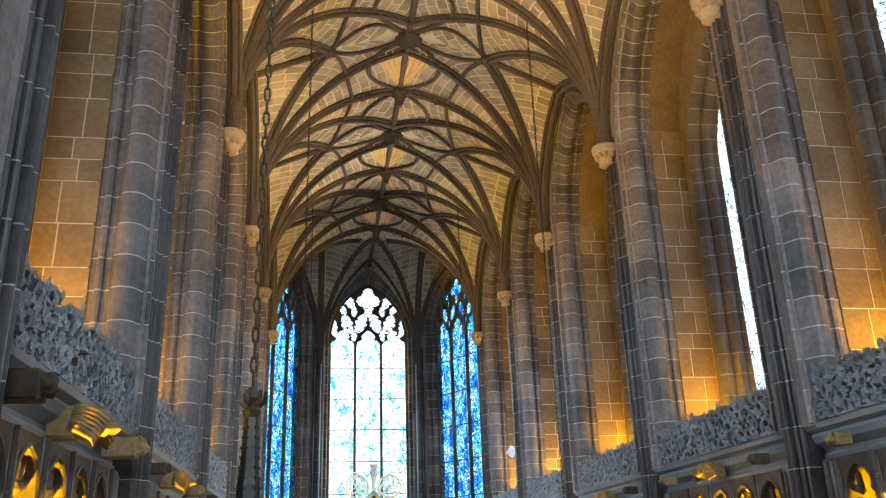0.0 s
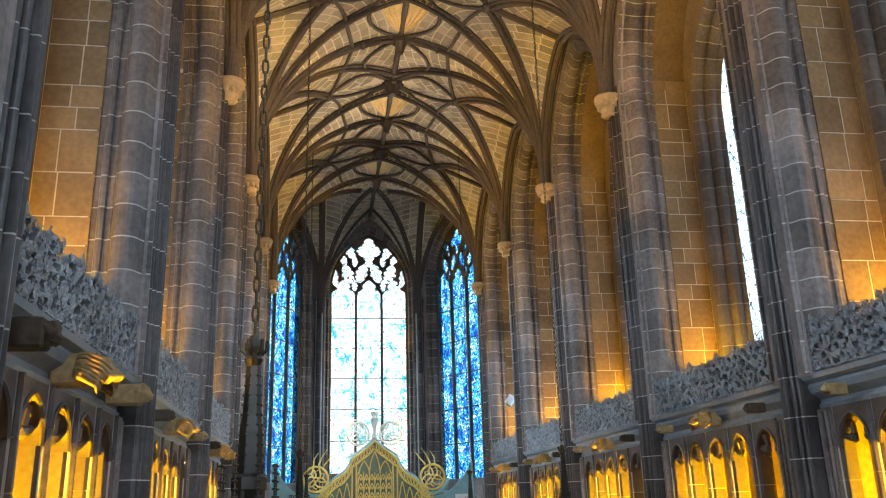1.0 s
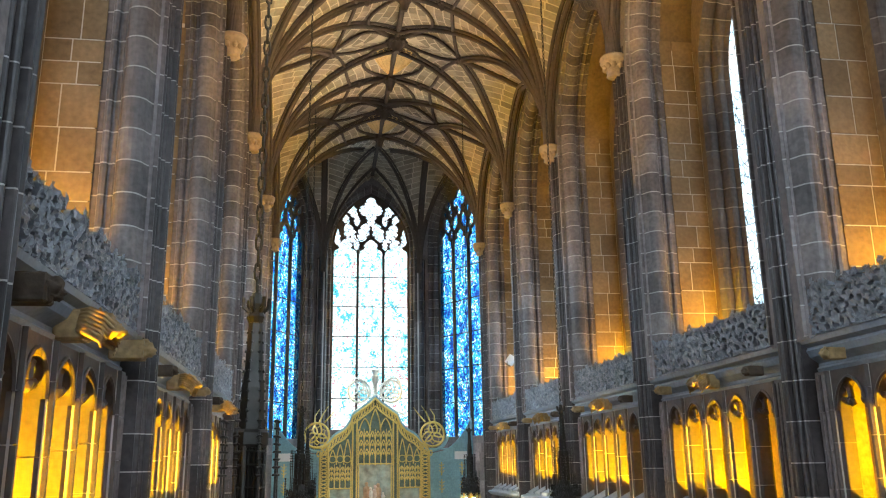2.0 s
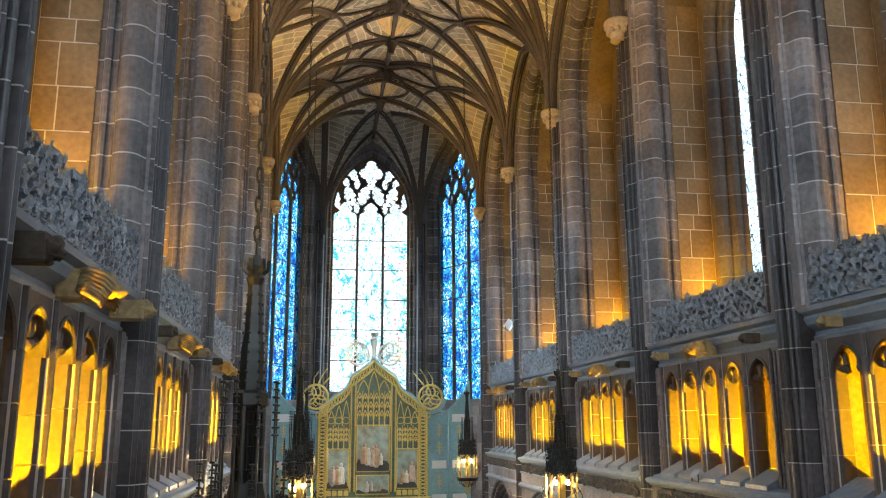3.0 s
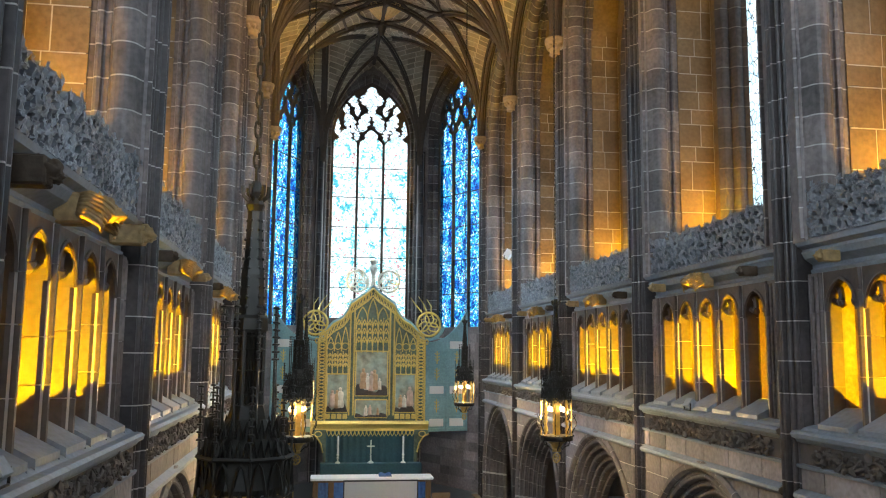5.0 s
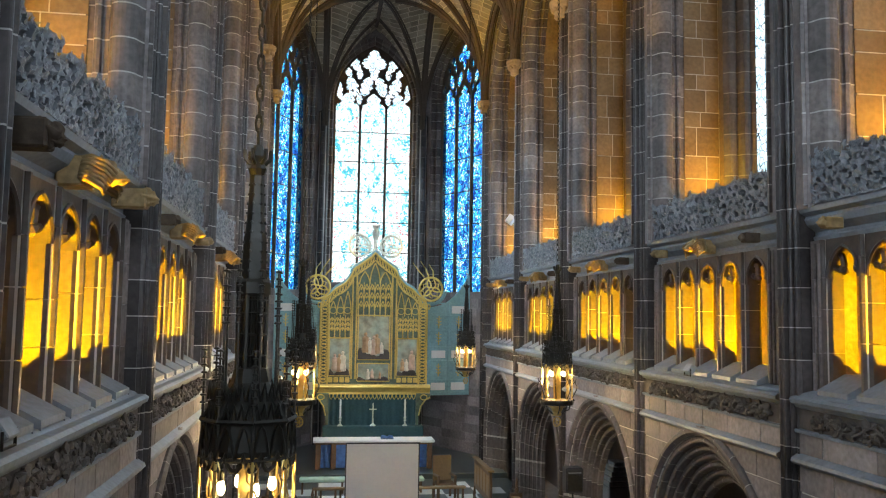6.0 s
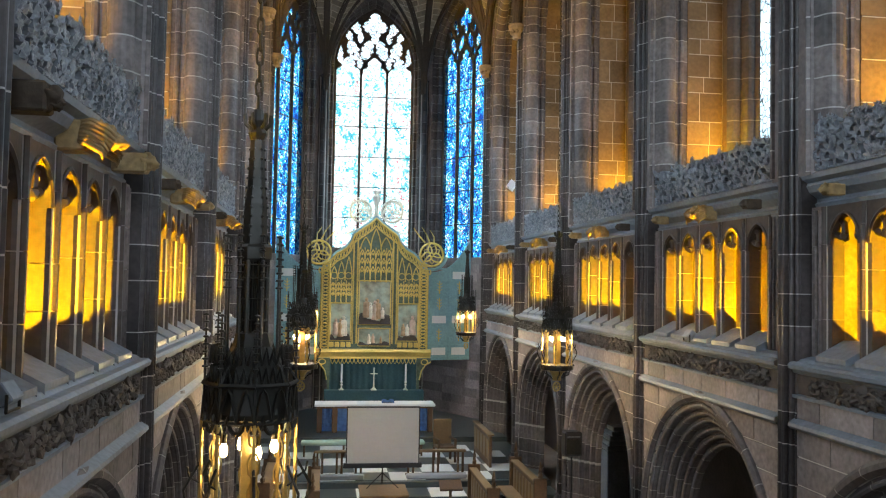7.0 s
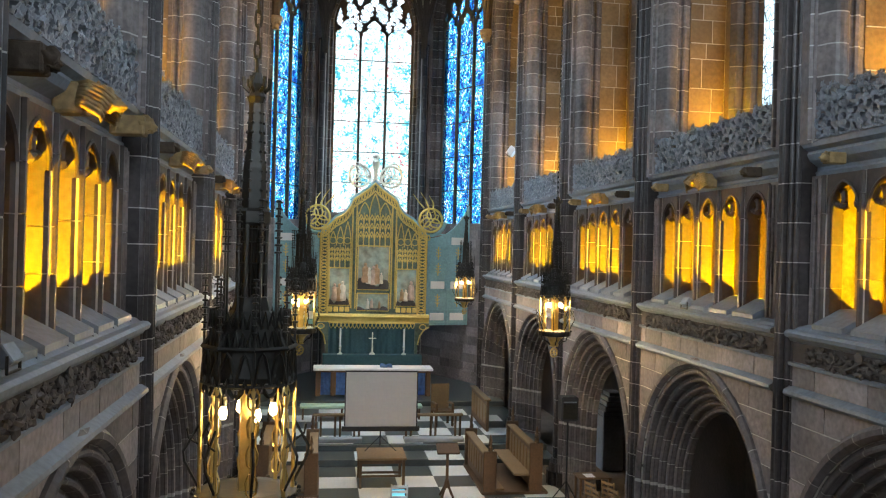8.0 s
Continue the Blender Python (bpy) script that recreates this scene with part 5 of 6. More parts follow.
for sd in (-1, 1):
    bm = bmesh.new()
    wheel(bm, sd * 2.22, 7.05, 0.46, RY - 0.05, sd)
    for k in range(3):
        a = radians(62 + 24 * k) if sd > 0 else radians(118 - 24 * k)
        tube(bm, [(sd * 2.1 + 0.45 * math.cos(a), RY - 0.05, 7.1 + 0.45 * math.sin(a)), (sd * 1.95 + 0.75 * math.cos(a), RY - 0.05, 7.15 + 0.7 * math.sin(a)), (sd * 1.9 + 0.8 * math.cos(a + sd * 0.2), RY - 0.05, 7.2 + 0.95 * math.sin(a))], 0.035, 5, 0.012)
    part("scroll_wheel", bm, GOLD, rer, "gilded openwork wheel of curling leaves")
    bm = bmesh.new()                                    # dark curved bracket that holds the wheel
    pts = [(sd * 2.22 + 0.60 * math.cos(q), RY + 0.05, 7.05 + 0.60 * math.sin(q)) for q in [radians(-150 + 12 * j) if sd > 0 else radians(-30 - 12 * j) for j in range(13)]]
    tube(bm, pts, 0.075, 6)
    part("wheel_bracket", bm, TEAL, rer)
SILVERGILT = material("pale silvered openwork", (0.75, 0.76, 0.66), 0.45, metal=0.2, vary=0.2)
bm = bmesh.new()                                        # pale crest over the gable
for sd in (-1, 1):
    wheel(bm, sd * 0.62, 8.72, 0.42, RY + 0.1, 3)
    tube(bm, [(sd * (0.1 + 0.95 * t), RY + 0.1, 8.35 + 0.9 * math.sin(t * 2.4)) for t in [k / 10 for k in range(11)]], 0.03, 5)
    tube(bm, [(sd * (0.1 + 1.05 * t), RY + 0.1, 8.3 - 0.5 * t) for t in [k / 10 for k in range(11)]], 0.03, 5)
part("crest", bm, SILVERGILT, rer, "pale openwork scrolls above the gable")
bm = bmesh.new()
lathe(bm, [(0.10, 8.4), (0.12, 8.5), (0.07, 8.7), (0.08, 8.95), (0.14, 9.15), (0.16, 9.3), (0.09, 9.38), (0.14, 9.48), (0.17, 9.55)], 10, (0, RY + 0.1, 0))
part("finial", bm, SILVERGILT, rer)


def relief(name, x0, x1, z0, z1, seed, count):
    """A painted scene with a few small raised plain shapes standing in it."""
    bm = bmesh.new()
    box(bm, x0, x1, RY - 0.02, RY - 0.008, z0, z1)
    ground_panel = part("picture_ground", bm, PAINT, rer, "painted landscape background")
    r = random.Random(seed)
    w, hh = x1 - x0, z1 - z0
    bm = bmesh.new()
    rows = []
    for j in range(13):                                 # rocky ground at the foot of the scene
        u = j / 12
        t = z0 + hh * (0.16 + 0.07 * math.sin(u * 7 + seed) + 0.04 * math.sin(u * 17))
        rows.append([(x0 + w * u, RY - 0.022, z0), (x0 + w * u, RY - 0.09, z0 + 0.02), (x0 + w * u, RY - 0.06, t - 0.05), (x0 + w * u, RY - 0.022, t)])
    loft(bm, rows)
    part("rock_ground", bm, DARKCARVE, ground_panel, "dark rocky ground")
    for i in range(count):
        bm = bmesh.new()
        c = x0 + w * (0.2 + 0.6 * (i + 0.3 + 0.4 * r.random()) / count)
        h = min(0.80, hh * 0.56) * r.uniform(0.55, 1.05)
        q = 0.16 * h
        base = z0 + hh * r.uniform(0.10, 0.18)
        lathe(bm, [(q * 1.1, 0), (q * 1.25, h * 0.12), (q * 0.9, h * 0.40), (q * 1.05, h * 0.62), (q * 0.9, h * 0.76), (q * 0.35, h * 0.82), (q * 0.5, h * 0.88), (q * 0.5, h * 0.95), (q * 0.2, h)], 8, (c, RY - 0.05, base))
        part(name, bm, (CREAMPAINT, ROSEPAINT, PALEPAINTED)[(i + seed) % 3], ground_panel, "plain raised painted shape")
    bm = bmesh.new()
    for p, q in (((x0, z0), (x1, z0)), ((x0, z1), (x1, z1)), ((x0, z0), (x0, z1)), ((x1, z0), (x1, z1))):
        tube(bm, [(p[0], RY - 0.04, p[1]), (q[0], RY - 0.04, q[1])], 0.026, 5)
    part("picture_frame", bm, GOLD, ground_panel)


ROSEPAINT = material("dull red painted relief", (0.42, 0.22, 0.14), 0.6, vary=0.4, grain=7, tint=(0.58, 0.42, 0.22))
PALEPAINTED = material("ivory painted relief", (0.74, 0.68, 0.56), 0.6, vary=0.3, grain=7)
CREAMPAINT = material("pale painted relief", (0.66, 0.56, 0.44), 0.6, vary=0.5, grain=5, tint=(0.50, 0.30, 0.22))
relief("relief_shape", -0.62, 0.62, 4.25, 5.97, 1, 5)
relief("relief_shape", -0.62, 0.62, 3.42, 4.10, 2, 3)
relief("relief_shape", -1.72, -0.92, 3.62, 5.08, 3, 3)
relief("relief_shape", 0.92, 1.72, 3.62, 5.08, 4, 3)
for sd in (-1, 1):
    for j in range(4):
        bm = bmesh.new()
        x = sd * (1.0 + 0.22 * j)
        cbox(bm, x - 0.09, x + 0.09, RY - 0.05, RY, 3.36, 3.56, 0.02)
        part("predella_panel", bm, GOLD, rer)
bm = bmesh.new()
loft(bm, [[(x, RY - d, z) for d, z in ((0.02, 3.30), (0.14, 3.28), (0.16, 3.18), (0.10, 3.12), (0.06, 3.02), (-0.05, 2.95))] for x in (-2.25, 2.25)])
box(bm, -2.25, 2.25, RY - 0.02, RY + 0.35, 2.9, 3.28)
part("base_moulding", bm, GOLD, rer)
bm = bmesh.new()
for j in range(22):
    c = -1.6 + 3.2 * j / 21
    tube(bm, [(c - 0.075, RY - 0.12, 2.92), (c - 0.05, RY - 0.12, 2.80), (c, RY - 0.12, 2.72), (c + 0.05, RY - 0.12, 2.80), (c + 0.075, RY - 0.12, 2.92)], 0.016, 4)
part("fringe", bm, GOLD, rer)["kind"] = "stuff"
for sd in (-1, 1):
    bm = bmesh.new()
    pts = [(2.25, 2.95), (2.25, 2.80), (2.05, 2.70), (1.88, 2.45), (1.80, 2.10), (1.80, 0.5), (1.70, 0.5), (1.70, 2.95)]
    rows = [[(sd * x, y, z) for x, z in pts] for y in (RY - 0.10, RY + 0.3)]
    loft(bm, rows, closed=True)
    bm.faces.new([bm.verts.new(p) for p in rows[0]])
    part("side_bracket", bm, REDGOLD, rer, "green-gold coved side bracket")
    bm = bmesh.new()
    tube(bm, [(sd * (x + 0.01), RY - 0.12, z) for x, z in pts[1:5]], 0.03, 5)
    tube(bm, [(sd * 2.0 + 0.13 * math.cos(q), RY - 0.12, 2.80 + 0.10 * math.sin(q)) for q in [math.tau * j / 12 for j in range(13)]], 0.02, 4)
    part("bracket_edge", bm, GOLD, rer, "gilded edge")
bm = bmesh.new()
rows = [[(-1.70 + 3.4 * j / 68, RY + 0.02 * math.sin(j * 1.3), z) for j in range(69)] for z in (0.5, 2.95)]
loft(bm, rows)
part("hanging", bm, TEALDARK, rer, "dark blue-green hanging with folds")

for sd in (-1, 1):                                      # painted wings, folded back
    w = thing("reredos_wing", "tall blue-green painted wing panel with pale gilded squares", "altarpiece wing", "reredos wings")
    w.matrix_basis = pose(sd * 2.14, RY + 0.12, 0, 0, 0, sd * 14)
    top = lambda u: 6.35 + 1.35 * (u / 1.8) ** 2.4
    bm = bmesh.new()
    us = [1.8 * j / 16 for j in range(17)]
    for y in (0.0, 0.06):
        loft(bm, [[(sd * u, y, 2.85) for u in us], [(sd * u, y, top(u)) for u in us]])
    loft(bm, [[(sd * u, y, top(u)) for u in us] for y in (0.0, 0.06)])
    loft(bm, [[(sd * 1.8, 0.0, 2.85), (sd * 1.8, 0.06, 2.85)], [(sd * 1.8, 0.0, 7.7), (sd * 1.8, 0.06, 7.7)]])
    leaf = part("panel", bm, TEAL, w)
    for u in (0.03, 0.9, 1.77):
        bm = bmesh.new()
        cbox(bm, sd * u - 0.04, sd * u + 0.04, -0.03, 0.0, 2.85, top(u) - 0.05)
        part("stile", bm, TEAL, leaf)
    for z in (2.95, 3.45, 4.2, 4.75, 5.4, 6.0, 6.5):
        bm = bmesh.new()
        cbox(bm, min(0.05 * sd, 1.75 * sd), max(0.05 * sd, 1.75 * sd), -0.025, 0.0, z - 0.03, z + 0.03)
        part("rail", bm, TEAL, leaf)
    for u in (0.47, 1.33):
        for z in (3.2, 4.47, 6.25):
            if z + 0.2 < top(u):
                bm = bmesh.new()
                cbox(bm, sd * u - 0.30, sd * u + 0.30, -0.022, 0.0, z - 0.15, z + 0.15)
                part("square_panel", bm, CLOTH, leaf, "pale painted square")
        for z in (3.85, 5.1, 5.75):
            bm = bmesh.new()
            tube(bm, [(sd * u, -0.03, z - 0.25), (sd * u, -0.03, z + 0.25)], 0.022, 5)
            for q in (-0.12, 0.0, 0.12):
                tube(bm, [(sd * u - 0.10, -0.03, z + q + 0.05), (sd * u, -0.03, z + q - 0.04), (sd * u + 0.10, -0.03, z + q + 0.05)], 0.014, 4)
            part("gilt_stem", bm, GOLD, leaf, "gilded stem ornament")

# ------------------------------------------------------------------ sanctuary floor, steps, altar
for nm, y0, y1, z in (("step_1", 22.6, 23.6, 0.17), ("step_2", 23.6, 29.4, 0.34), ("step_3", 29.4, 36.7, 0.51)):
    bm = bmesh.new()
    cbox(bm, -4.6, 4.6, y0, y1 + 0.3 if nm != "step_3" else y1, -0.02, z - 0.012, 0.012)
    structure(link(nm, bm, BLACK), "dark polished marble step", "step")

alt = thing("altar", "long altar table with white linen top and blue embroidered frontal", "altar", at=(-0.05, 30.8, 0.5))
bm = bmesh.new()
cbox(bm, -2.18, 2.18, -0.45, 0.45, 0.93, 1.02, 0.015)
part("linen_top", bm, CLOTH, alt, "white linen cloth")
bm = bmesh.new()
cbox(bm, -2.1, 2.1, -0.40, 0.40, 0.86, 0.93)
part("table_slab", bm, OAK, alt)
for x in (-2.0, -1.45, 1.45, 2.0):
    bm = bmesh.new()
    cbox(bm, x - 0.09, x + 0.09, -0.42, -0.24, 0.0, 0.86, 0.015)
    part("post", bm, OAK, alt)
for x0, x1 in ((-1.9, -1.55), (-1.35, 1.35), (1.55, 1.9)):
    bm = bmesh.new()
    loft(bm, [[(x0 + (x1 - x0) * j / 24, -0.34 + 0.012 * math.sin(j * 1.9), z) for j in range(25)] for z in (0.04, 0.86)])
    part("frontal", bm, BLUE, alt, "blue patterned cloth panel")
bm = bmesh.new()
cbox(bm, -1.98, 1.98, 0.1, 0.3, 0.0, 0.86)
part("back_panel", bm, OAK, alt)
bk = thing("altar_book", "dark open book on a low stand on the altar", "book", at=(0.42, 30.7, 1.52))
bm = bmesh.new()
for sd in (-1, 1):
    loft(bm, [[(sd * 0.22 * t, y, 0.03 + 0.05 * math.sin(t * 2.6) + 0.12 * (y + 0.16)) for t in [j / 6 for j in range(7)]] for y in (-0.16, 0.16)])
    loft(bm, [[(sd * 0.23 * t, y, 0.01 + 0.10 * (y + 0.16)) for t in (0, 1)] for y in (-0.17, 0.17)])
part("pages", bm, BLUE, bk)
bm = bmesh.new()
cbox(bm, -0.2, 0.2, -0.12, 0.14, 0.0, 0.02, 0.005)
part("stand", bm, OAK, bk)

shelf = thing("retable_shelf", "dark stone shelf behind the altar", "shelf", at=(0, 32.2, 0.5))
bm = bmesh.new()
cbox(bm, -1.9, 1.9, -0.2, 0.25, 0.0, 1.30, 0.02)
part("body", bm, TEALDARK, shelf)


def candlestick(x):
    t = thing("candlestick", "tall silver candlestick with a white candle on the shelf", "candlestick", "altar candlesticks", (x, 32.15, 1.80))
    bm = bmesh.new()
    lathe(bm, [(0.10, 0), (0.09, 0.03), (0.03, 0.08), (0.025, 0.16), (0.05, 0.20), (0.025, 0.25), (0.055, 0.30), (0.05, 0.32)], 10)
    part("stick", bm, SILVERGILT, t)
    bm = bmesh.new()
    lathe(bm, [(0.035, 0.32), (0.034, 0.98), (0.008, 1.0)], 8)
    part("candle", bm, CLOTH, t, "white candle")


for x in (-1.25, 1.2):
    candlestick(x)
cr = thing("altar_cross", "small pale standing cross on the shelf", "cross", at=(-0.02, 32.15, 1.80))
bm = bmesh.new()
lathe(bm, [(0.12, 0), (0.10, 0.04), (0.03, 0.10), (0.025, 0.3)], 10)
cbox(bm, -0.02, 0.02, -0.02, 0.02, 0.28, 0.85)
cbox(bm, -0.14, 0.14, -0.018, 0.018, 0.60, 0.64)
part("cross_body", bm, SILVERGILT, cr)


# communion rail, in two runs with a gap
def rail(x0, x1):
    t = thing("altar_rail", "oak communion rail on pierced uprights", "rail", "communion rails", ((x0 + x1) / 2, 24.2, 0.34))
    h = (x1 - x0) / 2
    bm = bmesh.new()
    cbox(bm, -h, h, -0.09, 0.09, 0.70, 0.77, 0.015)
    part("top_rail", bm, OAK_PALE, t)
    bm = bmesh.new()
    cbox(bm, -h, h, -0.05, 0.05, 0.04, 0.10, 0.01)
    part("foot_rail", bm, OAK, t)
    n = 3
    for i in range(n):
        x = -h + 0.15 + (2 * h - 0.3) * i / (n - 1)
        for dx in (-0.07, 0.07):
            bm = bmesh.new()
            cbox(bm, x + dx - 0.03, x + dx + 0.03, -0.04, 0.04, 0.0, 0.71)
            part("upright", bm, OAK, t)
    return t


rail(-2.15, -0.75)
rail(0.45, 2.2)
for x0, x1 in ((-2.15, -0.75), (0.45, 2.2)):
    t = thing("kneeler", "long padded dark kneeler before the communion rail", "kneeler", "kneelers", ((x0 + x1) / 2, 23.95, 0.34))
    bm = bmesh.new()
    cbox(bm, -(x1 - x0) / 2, (x1 - x0) / 2, -0.12, 0.12, 0.0, 0.14, 0.03)
    part("pad", bm, SCREEN, t)

PALEGREEN = material("pale green cloth", (0.42, 0.55, 0.44), 0.85, vary=0.1)
# two pale green benches and a carved chair inside the rail
for x0, x1, y in ((-2.6, -1.15, 27.2), (0.5, 1.35, 27.2)):
    t = thing("low_bench", "low pale green upholstered bench", "bench", "sanctuary benches", ((x0 + x1) / 2, y, 0.34))
    w = (x1 - x0) / 2
    bm = bmesh.new()
    cbox(bm, -w, w, -0.2, 0.2, 0.36, 0.48, 0.03)
    part("cushion", bm, PALEGREEN, t, "pale green cushion")
    for x in (-w + 0.1, w - 0.1):
        for yy in (-0.15, 0.15):
            bm = bmesh.new()
            cbox(bm, x - 0.03, x + 0.03, yy - 0.03, yy + 0.03, 0.0, 0.37)
            part("leg", bm, OAK, t)


def armchair(x, y, z, rz):
    t = thing("carved_armchair", "high-backed oak armchair standing beside the altar", "chair", at=(x, y, z), rz=rz)
    bm = bmesh.new()
    cbox(bm, -0.30, 0.30, -0.27, 0.27, 0.42, 0.50, 0.015)
    part("seat", bm, OAK, t)
    bm = bmesh.new()
    cbox(bm, -0.30, 0.30, 0.24, 0.29, 0.50, 1.28, 0.015)
    part("backrest", bm, OAK_PALE, t)
    for xx in (-0.27, 0.27):
        for yy in (-0.24, 0.24):
            bm = bmesh.new()
            cbox(bm, xx - 0.035, xx + 0.035, yy - 0.035, yy + 0.035, 0, 0.43 if yy > 0 else 0.70)
            part("leg", bm, OAK, t)
        bm = bmesh.new()
        cbox(bm, xx - 0.04, xx + 0.04, -0.28, 0.27, 0.68, 0.73, 0.012)
        part("armrest", bm, OAK, t)


armchair(1.88, 26.2, 0.34, 10)

# ------------------------------------------------------------------ table with the projection screen on it
tab = thing("table", "plain honey oak table in front of the sanctuary steps", "table", at=(-0.42, 21.0, 0))
bm = bmesh.new()
cbox(bm, -0.60, 0.60, -0.55, 0.60, 0.70, 0.75, 0.012)
part("tabletop", bm, OAK_PALE, tab)
bm = bmesh.new()
for y in (-0.46, 0.50):
    cbox(bm, -0.52, 0.52, y - 0.012, y + 0.012, 0.60, 0.70)
part("apron", bm, OAK, tab)
for x in (-0.53, 0.53):
    for y in (-0.47, 0.52):
        bm = bmesh.new()
        cbox(bm, x - 0.035, x + 0.035, y - 0.035, y + 0.035, 0, 0.70)
        part("leg", bm, OAK, tab)
for y in (0.0, 0.35):
    bm = bmesh.new()
    cbox(bm, -0.52, 0.52, y - 0.02, y + 0.02, 0.14, 0.20)
    part("stretcher", bm, OAK, tab)

scr = thing("projection_screen", "grey roll-up projection screen on a black tripod standing on the table", "projection screen", at=(-0.43, 21.25, 0.75))
bm = bmesh.new()
loft(bm, [[(x, 0.004 * math.cos(x * 3), z) for x in (-0.90, -0.45, 0, 0.45, 0.90)] for z in (0.62, 1.3, 2.0)])
loft(bm, [[(x, 0.008 + 0.004 * math.cos(x * 3), z) for x in (-0.90, -0.45, 0, 0.45, 0.90)] for z in (0.62, 1.3, 2.0)])
part("fabric", bm, SCREEN, scr, "plain light grey fabric")
for name, a in (("left_border", (-0.93, -0.90)), ("right_border", (0.90, 0.93))):
    bm = bmesh.new()
    cbox(bm, a[0], a[1], -0.006, 0.014, 0.60, 2.03, 0.003)
    part(name, bm, PLASTIC, scr, "black border")
bm = bmesh.new()
cbox(bm, -0.93, 0.93, -0.008, 0.016, 2.0, 2.04, 0.004)
part("top_border", bm, PLASTIC, scr)
bm = bmesh.new()
cbox(bm, -0.99, 0.99, -0.04, 0.05, 0.50, 0.62, 0.015)
part("roller_case", bm, PLASTIC, scr, "long black roller case")
bm = bmesh.new()
tube(bm, [(0, 0.08, 0.10), (0, 0.08, 2.0)], 0.018, 8)
part("pole", bm, PLASTIC, scr)
for a in (-150, -30, 90):
    bm = bmesh.new()
    x, y = 0.46 * math.cos(radians(a)), 0.28 * math.sin(radians(a))
    tube(bm, [(0, 0.08, 0.36), (x, 0.05 + y, 0.012)], 0.012, 6)
    part("tripod_leg", bm, PLASTIC, scr)

# ------------------------------------------------------------------ seats, lectern, loudspeaker
def simple_chair(x, y, rz, mat, label, group=""):
    t = thing("wooden_chair", label, "chair", group, (x, y, 0), rz)
    bm = bmesh.new()
    cbox(bm, -0.20, 0.20, -0.20, 0.20, 0.42, 0.46, 0.012)
    part("seat", bm, mat, t)
    for xx in (-0.17, 0.17):
        bm = bmesh.new()
        tube(bm, [(xx, 0.18, 0), (xx, 0.19, 0.45), (xx, 0.24, 0.86)], 0.02, 6)
        part("back_post", bm, mat, t)
        bm = bmesh.new()
        tube(bm, [(xx, -0.18, 0), (xx, -0.18, 0.43)], 0.02, 6)
        part("front_leg", bm, mat, t)
        bm = bmesh.new()
        tube(bm, [(xx, -0.18, 0.2), (xx, 0.18, 0.2)], 0.012, 5)
        part("stretcher", bm, mat, t)
    for z in (0.58, 0.70, 0.81):
        bm = bmesh.new()
        cbox(bm, -0.17, 0.17, 0.20 + (z - 0.5) * 0.1, 0.225 + (z - 0.5) * 0.1, z - 0.03, z + 0.03, 0.006)
        part("back_slat", bm, mat, t)
    return t


PALEPAINT = material("white painted wood", (0.70, 0.70, 0.68), 0.5, vary=0.1)
simple_chair(-0.25, 18.05, 180, PALEPAINT, "white chair holding an open laptop, facing the altar")
lap = thing("laptop", "open laptop with a lit pale blue display on a chair", "laptop", at=(-0.25, 18.0, 0.462))
bm = bmesh.new()
cbox(bm, -0.16, 0.16, -0.11, 0.11, 0.0, 0.018, 0.004)
part("keyboard_base", bm, PLASTIC, lap)
bm = bmesh.new()
cbox(bm, -0.16, 0.16, 0.112, 0.124, 0.01, 0.22, 0.003)
disp = part("lid", bm, PLASTIC, lap)
bm = bmesh.new()
box(bm, -0.145, 0.145, 0.107, 0.110, 0.03, 0.205)
part("display", bm, LAPTOP, disp, "pale blue lit display")

lect = thing("lectern", "slender dark oak lectern with a sloping desk on a flared foot", "lectern", at=(1.07, 19.7, 0))
bm = bmesh.new()
tube(bm, [(0, 0, 0.22), (0, 0, 1.1)], 0.035, 8)
part("stem", bm, OAK, lect)
bm = bmesh.new()
m = pose(0, 0, 1.14, 28, 0, 0)
tmp = bmesh.new()
cbox(tmp, -0.27, 0.27, -0.18, 0.20, 0, 0.035, 0.01)
cbox(tmp, -0.27, 0.27, -0.19, -0.16, 0.03, 0.07, 0.006)
merge(bm, tmp, m)
part("desk", bm, OAK, lect)
for a in range(4):
    an = radians(45 + 90 * a)
    bm = bmesh.new()
    tube(bm, [(0.02 * math.cos(an), 0.02 * math.sin(an), 0.42), (0.07 * math.cos(an), 0.07 * math.sin(an), 0.24), (0.20 * math.cos(an), 0.20 * math.sin(an), 0.02)], 0.03, 6)
    part("foot", bm, OAK, lect)

spk = thing("loudspeaker", "black loudspeaker box with a pale stripe on a stand", "loudspeaker", at=(3.72, 18.75, 2.03))
bm = bmesh.new()
cbox(bm, -0.20, 0.20, -0.17, 0.17, 0.0, 0.56, 0.03)
part("cabinet", bm, PLASTIC, spk)
bm = bmesh.new()
cbox(bm, -0.17, 0.17, -0.182, -0.168, 0.05, 0.40, 0.008)
grille = part("grille", bm, IRON, spk)
bm = bmesh.new()
cbox(bm, -0.15, 0.15, -0.180, -0.169, 0.44, 0.46, 0.002)
part("stripe", bm, SILLS_SKYTINT, grille)
st = thing("speaker_stand", "black tripod stand under the loudspeaker", "speaker stand", at=(3.72, 18.75, 0))
bm = bmesh.new()
tube(bm, [(0, 0, 0.2), (0, 0, 2.03)], 0.02, 8)
part("pole", bm, PLASTIC, st)
for a in (30, 150, 270):
    bm = bmesh.new()
    x, y = 0.45 * math.cos(radians(a)), 0.45 * math.sin(radians(a))
    tube(bm, [(0, 0, 0.62), (x * 0.9, y * 0.9, 0.05), (x, y, 0.02)], 0.014, 6)
    part("leg", bm, PLASTIC, st)


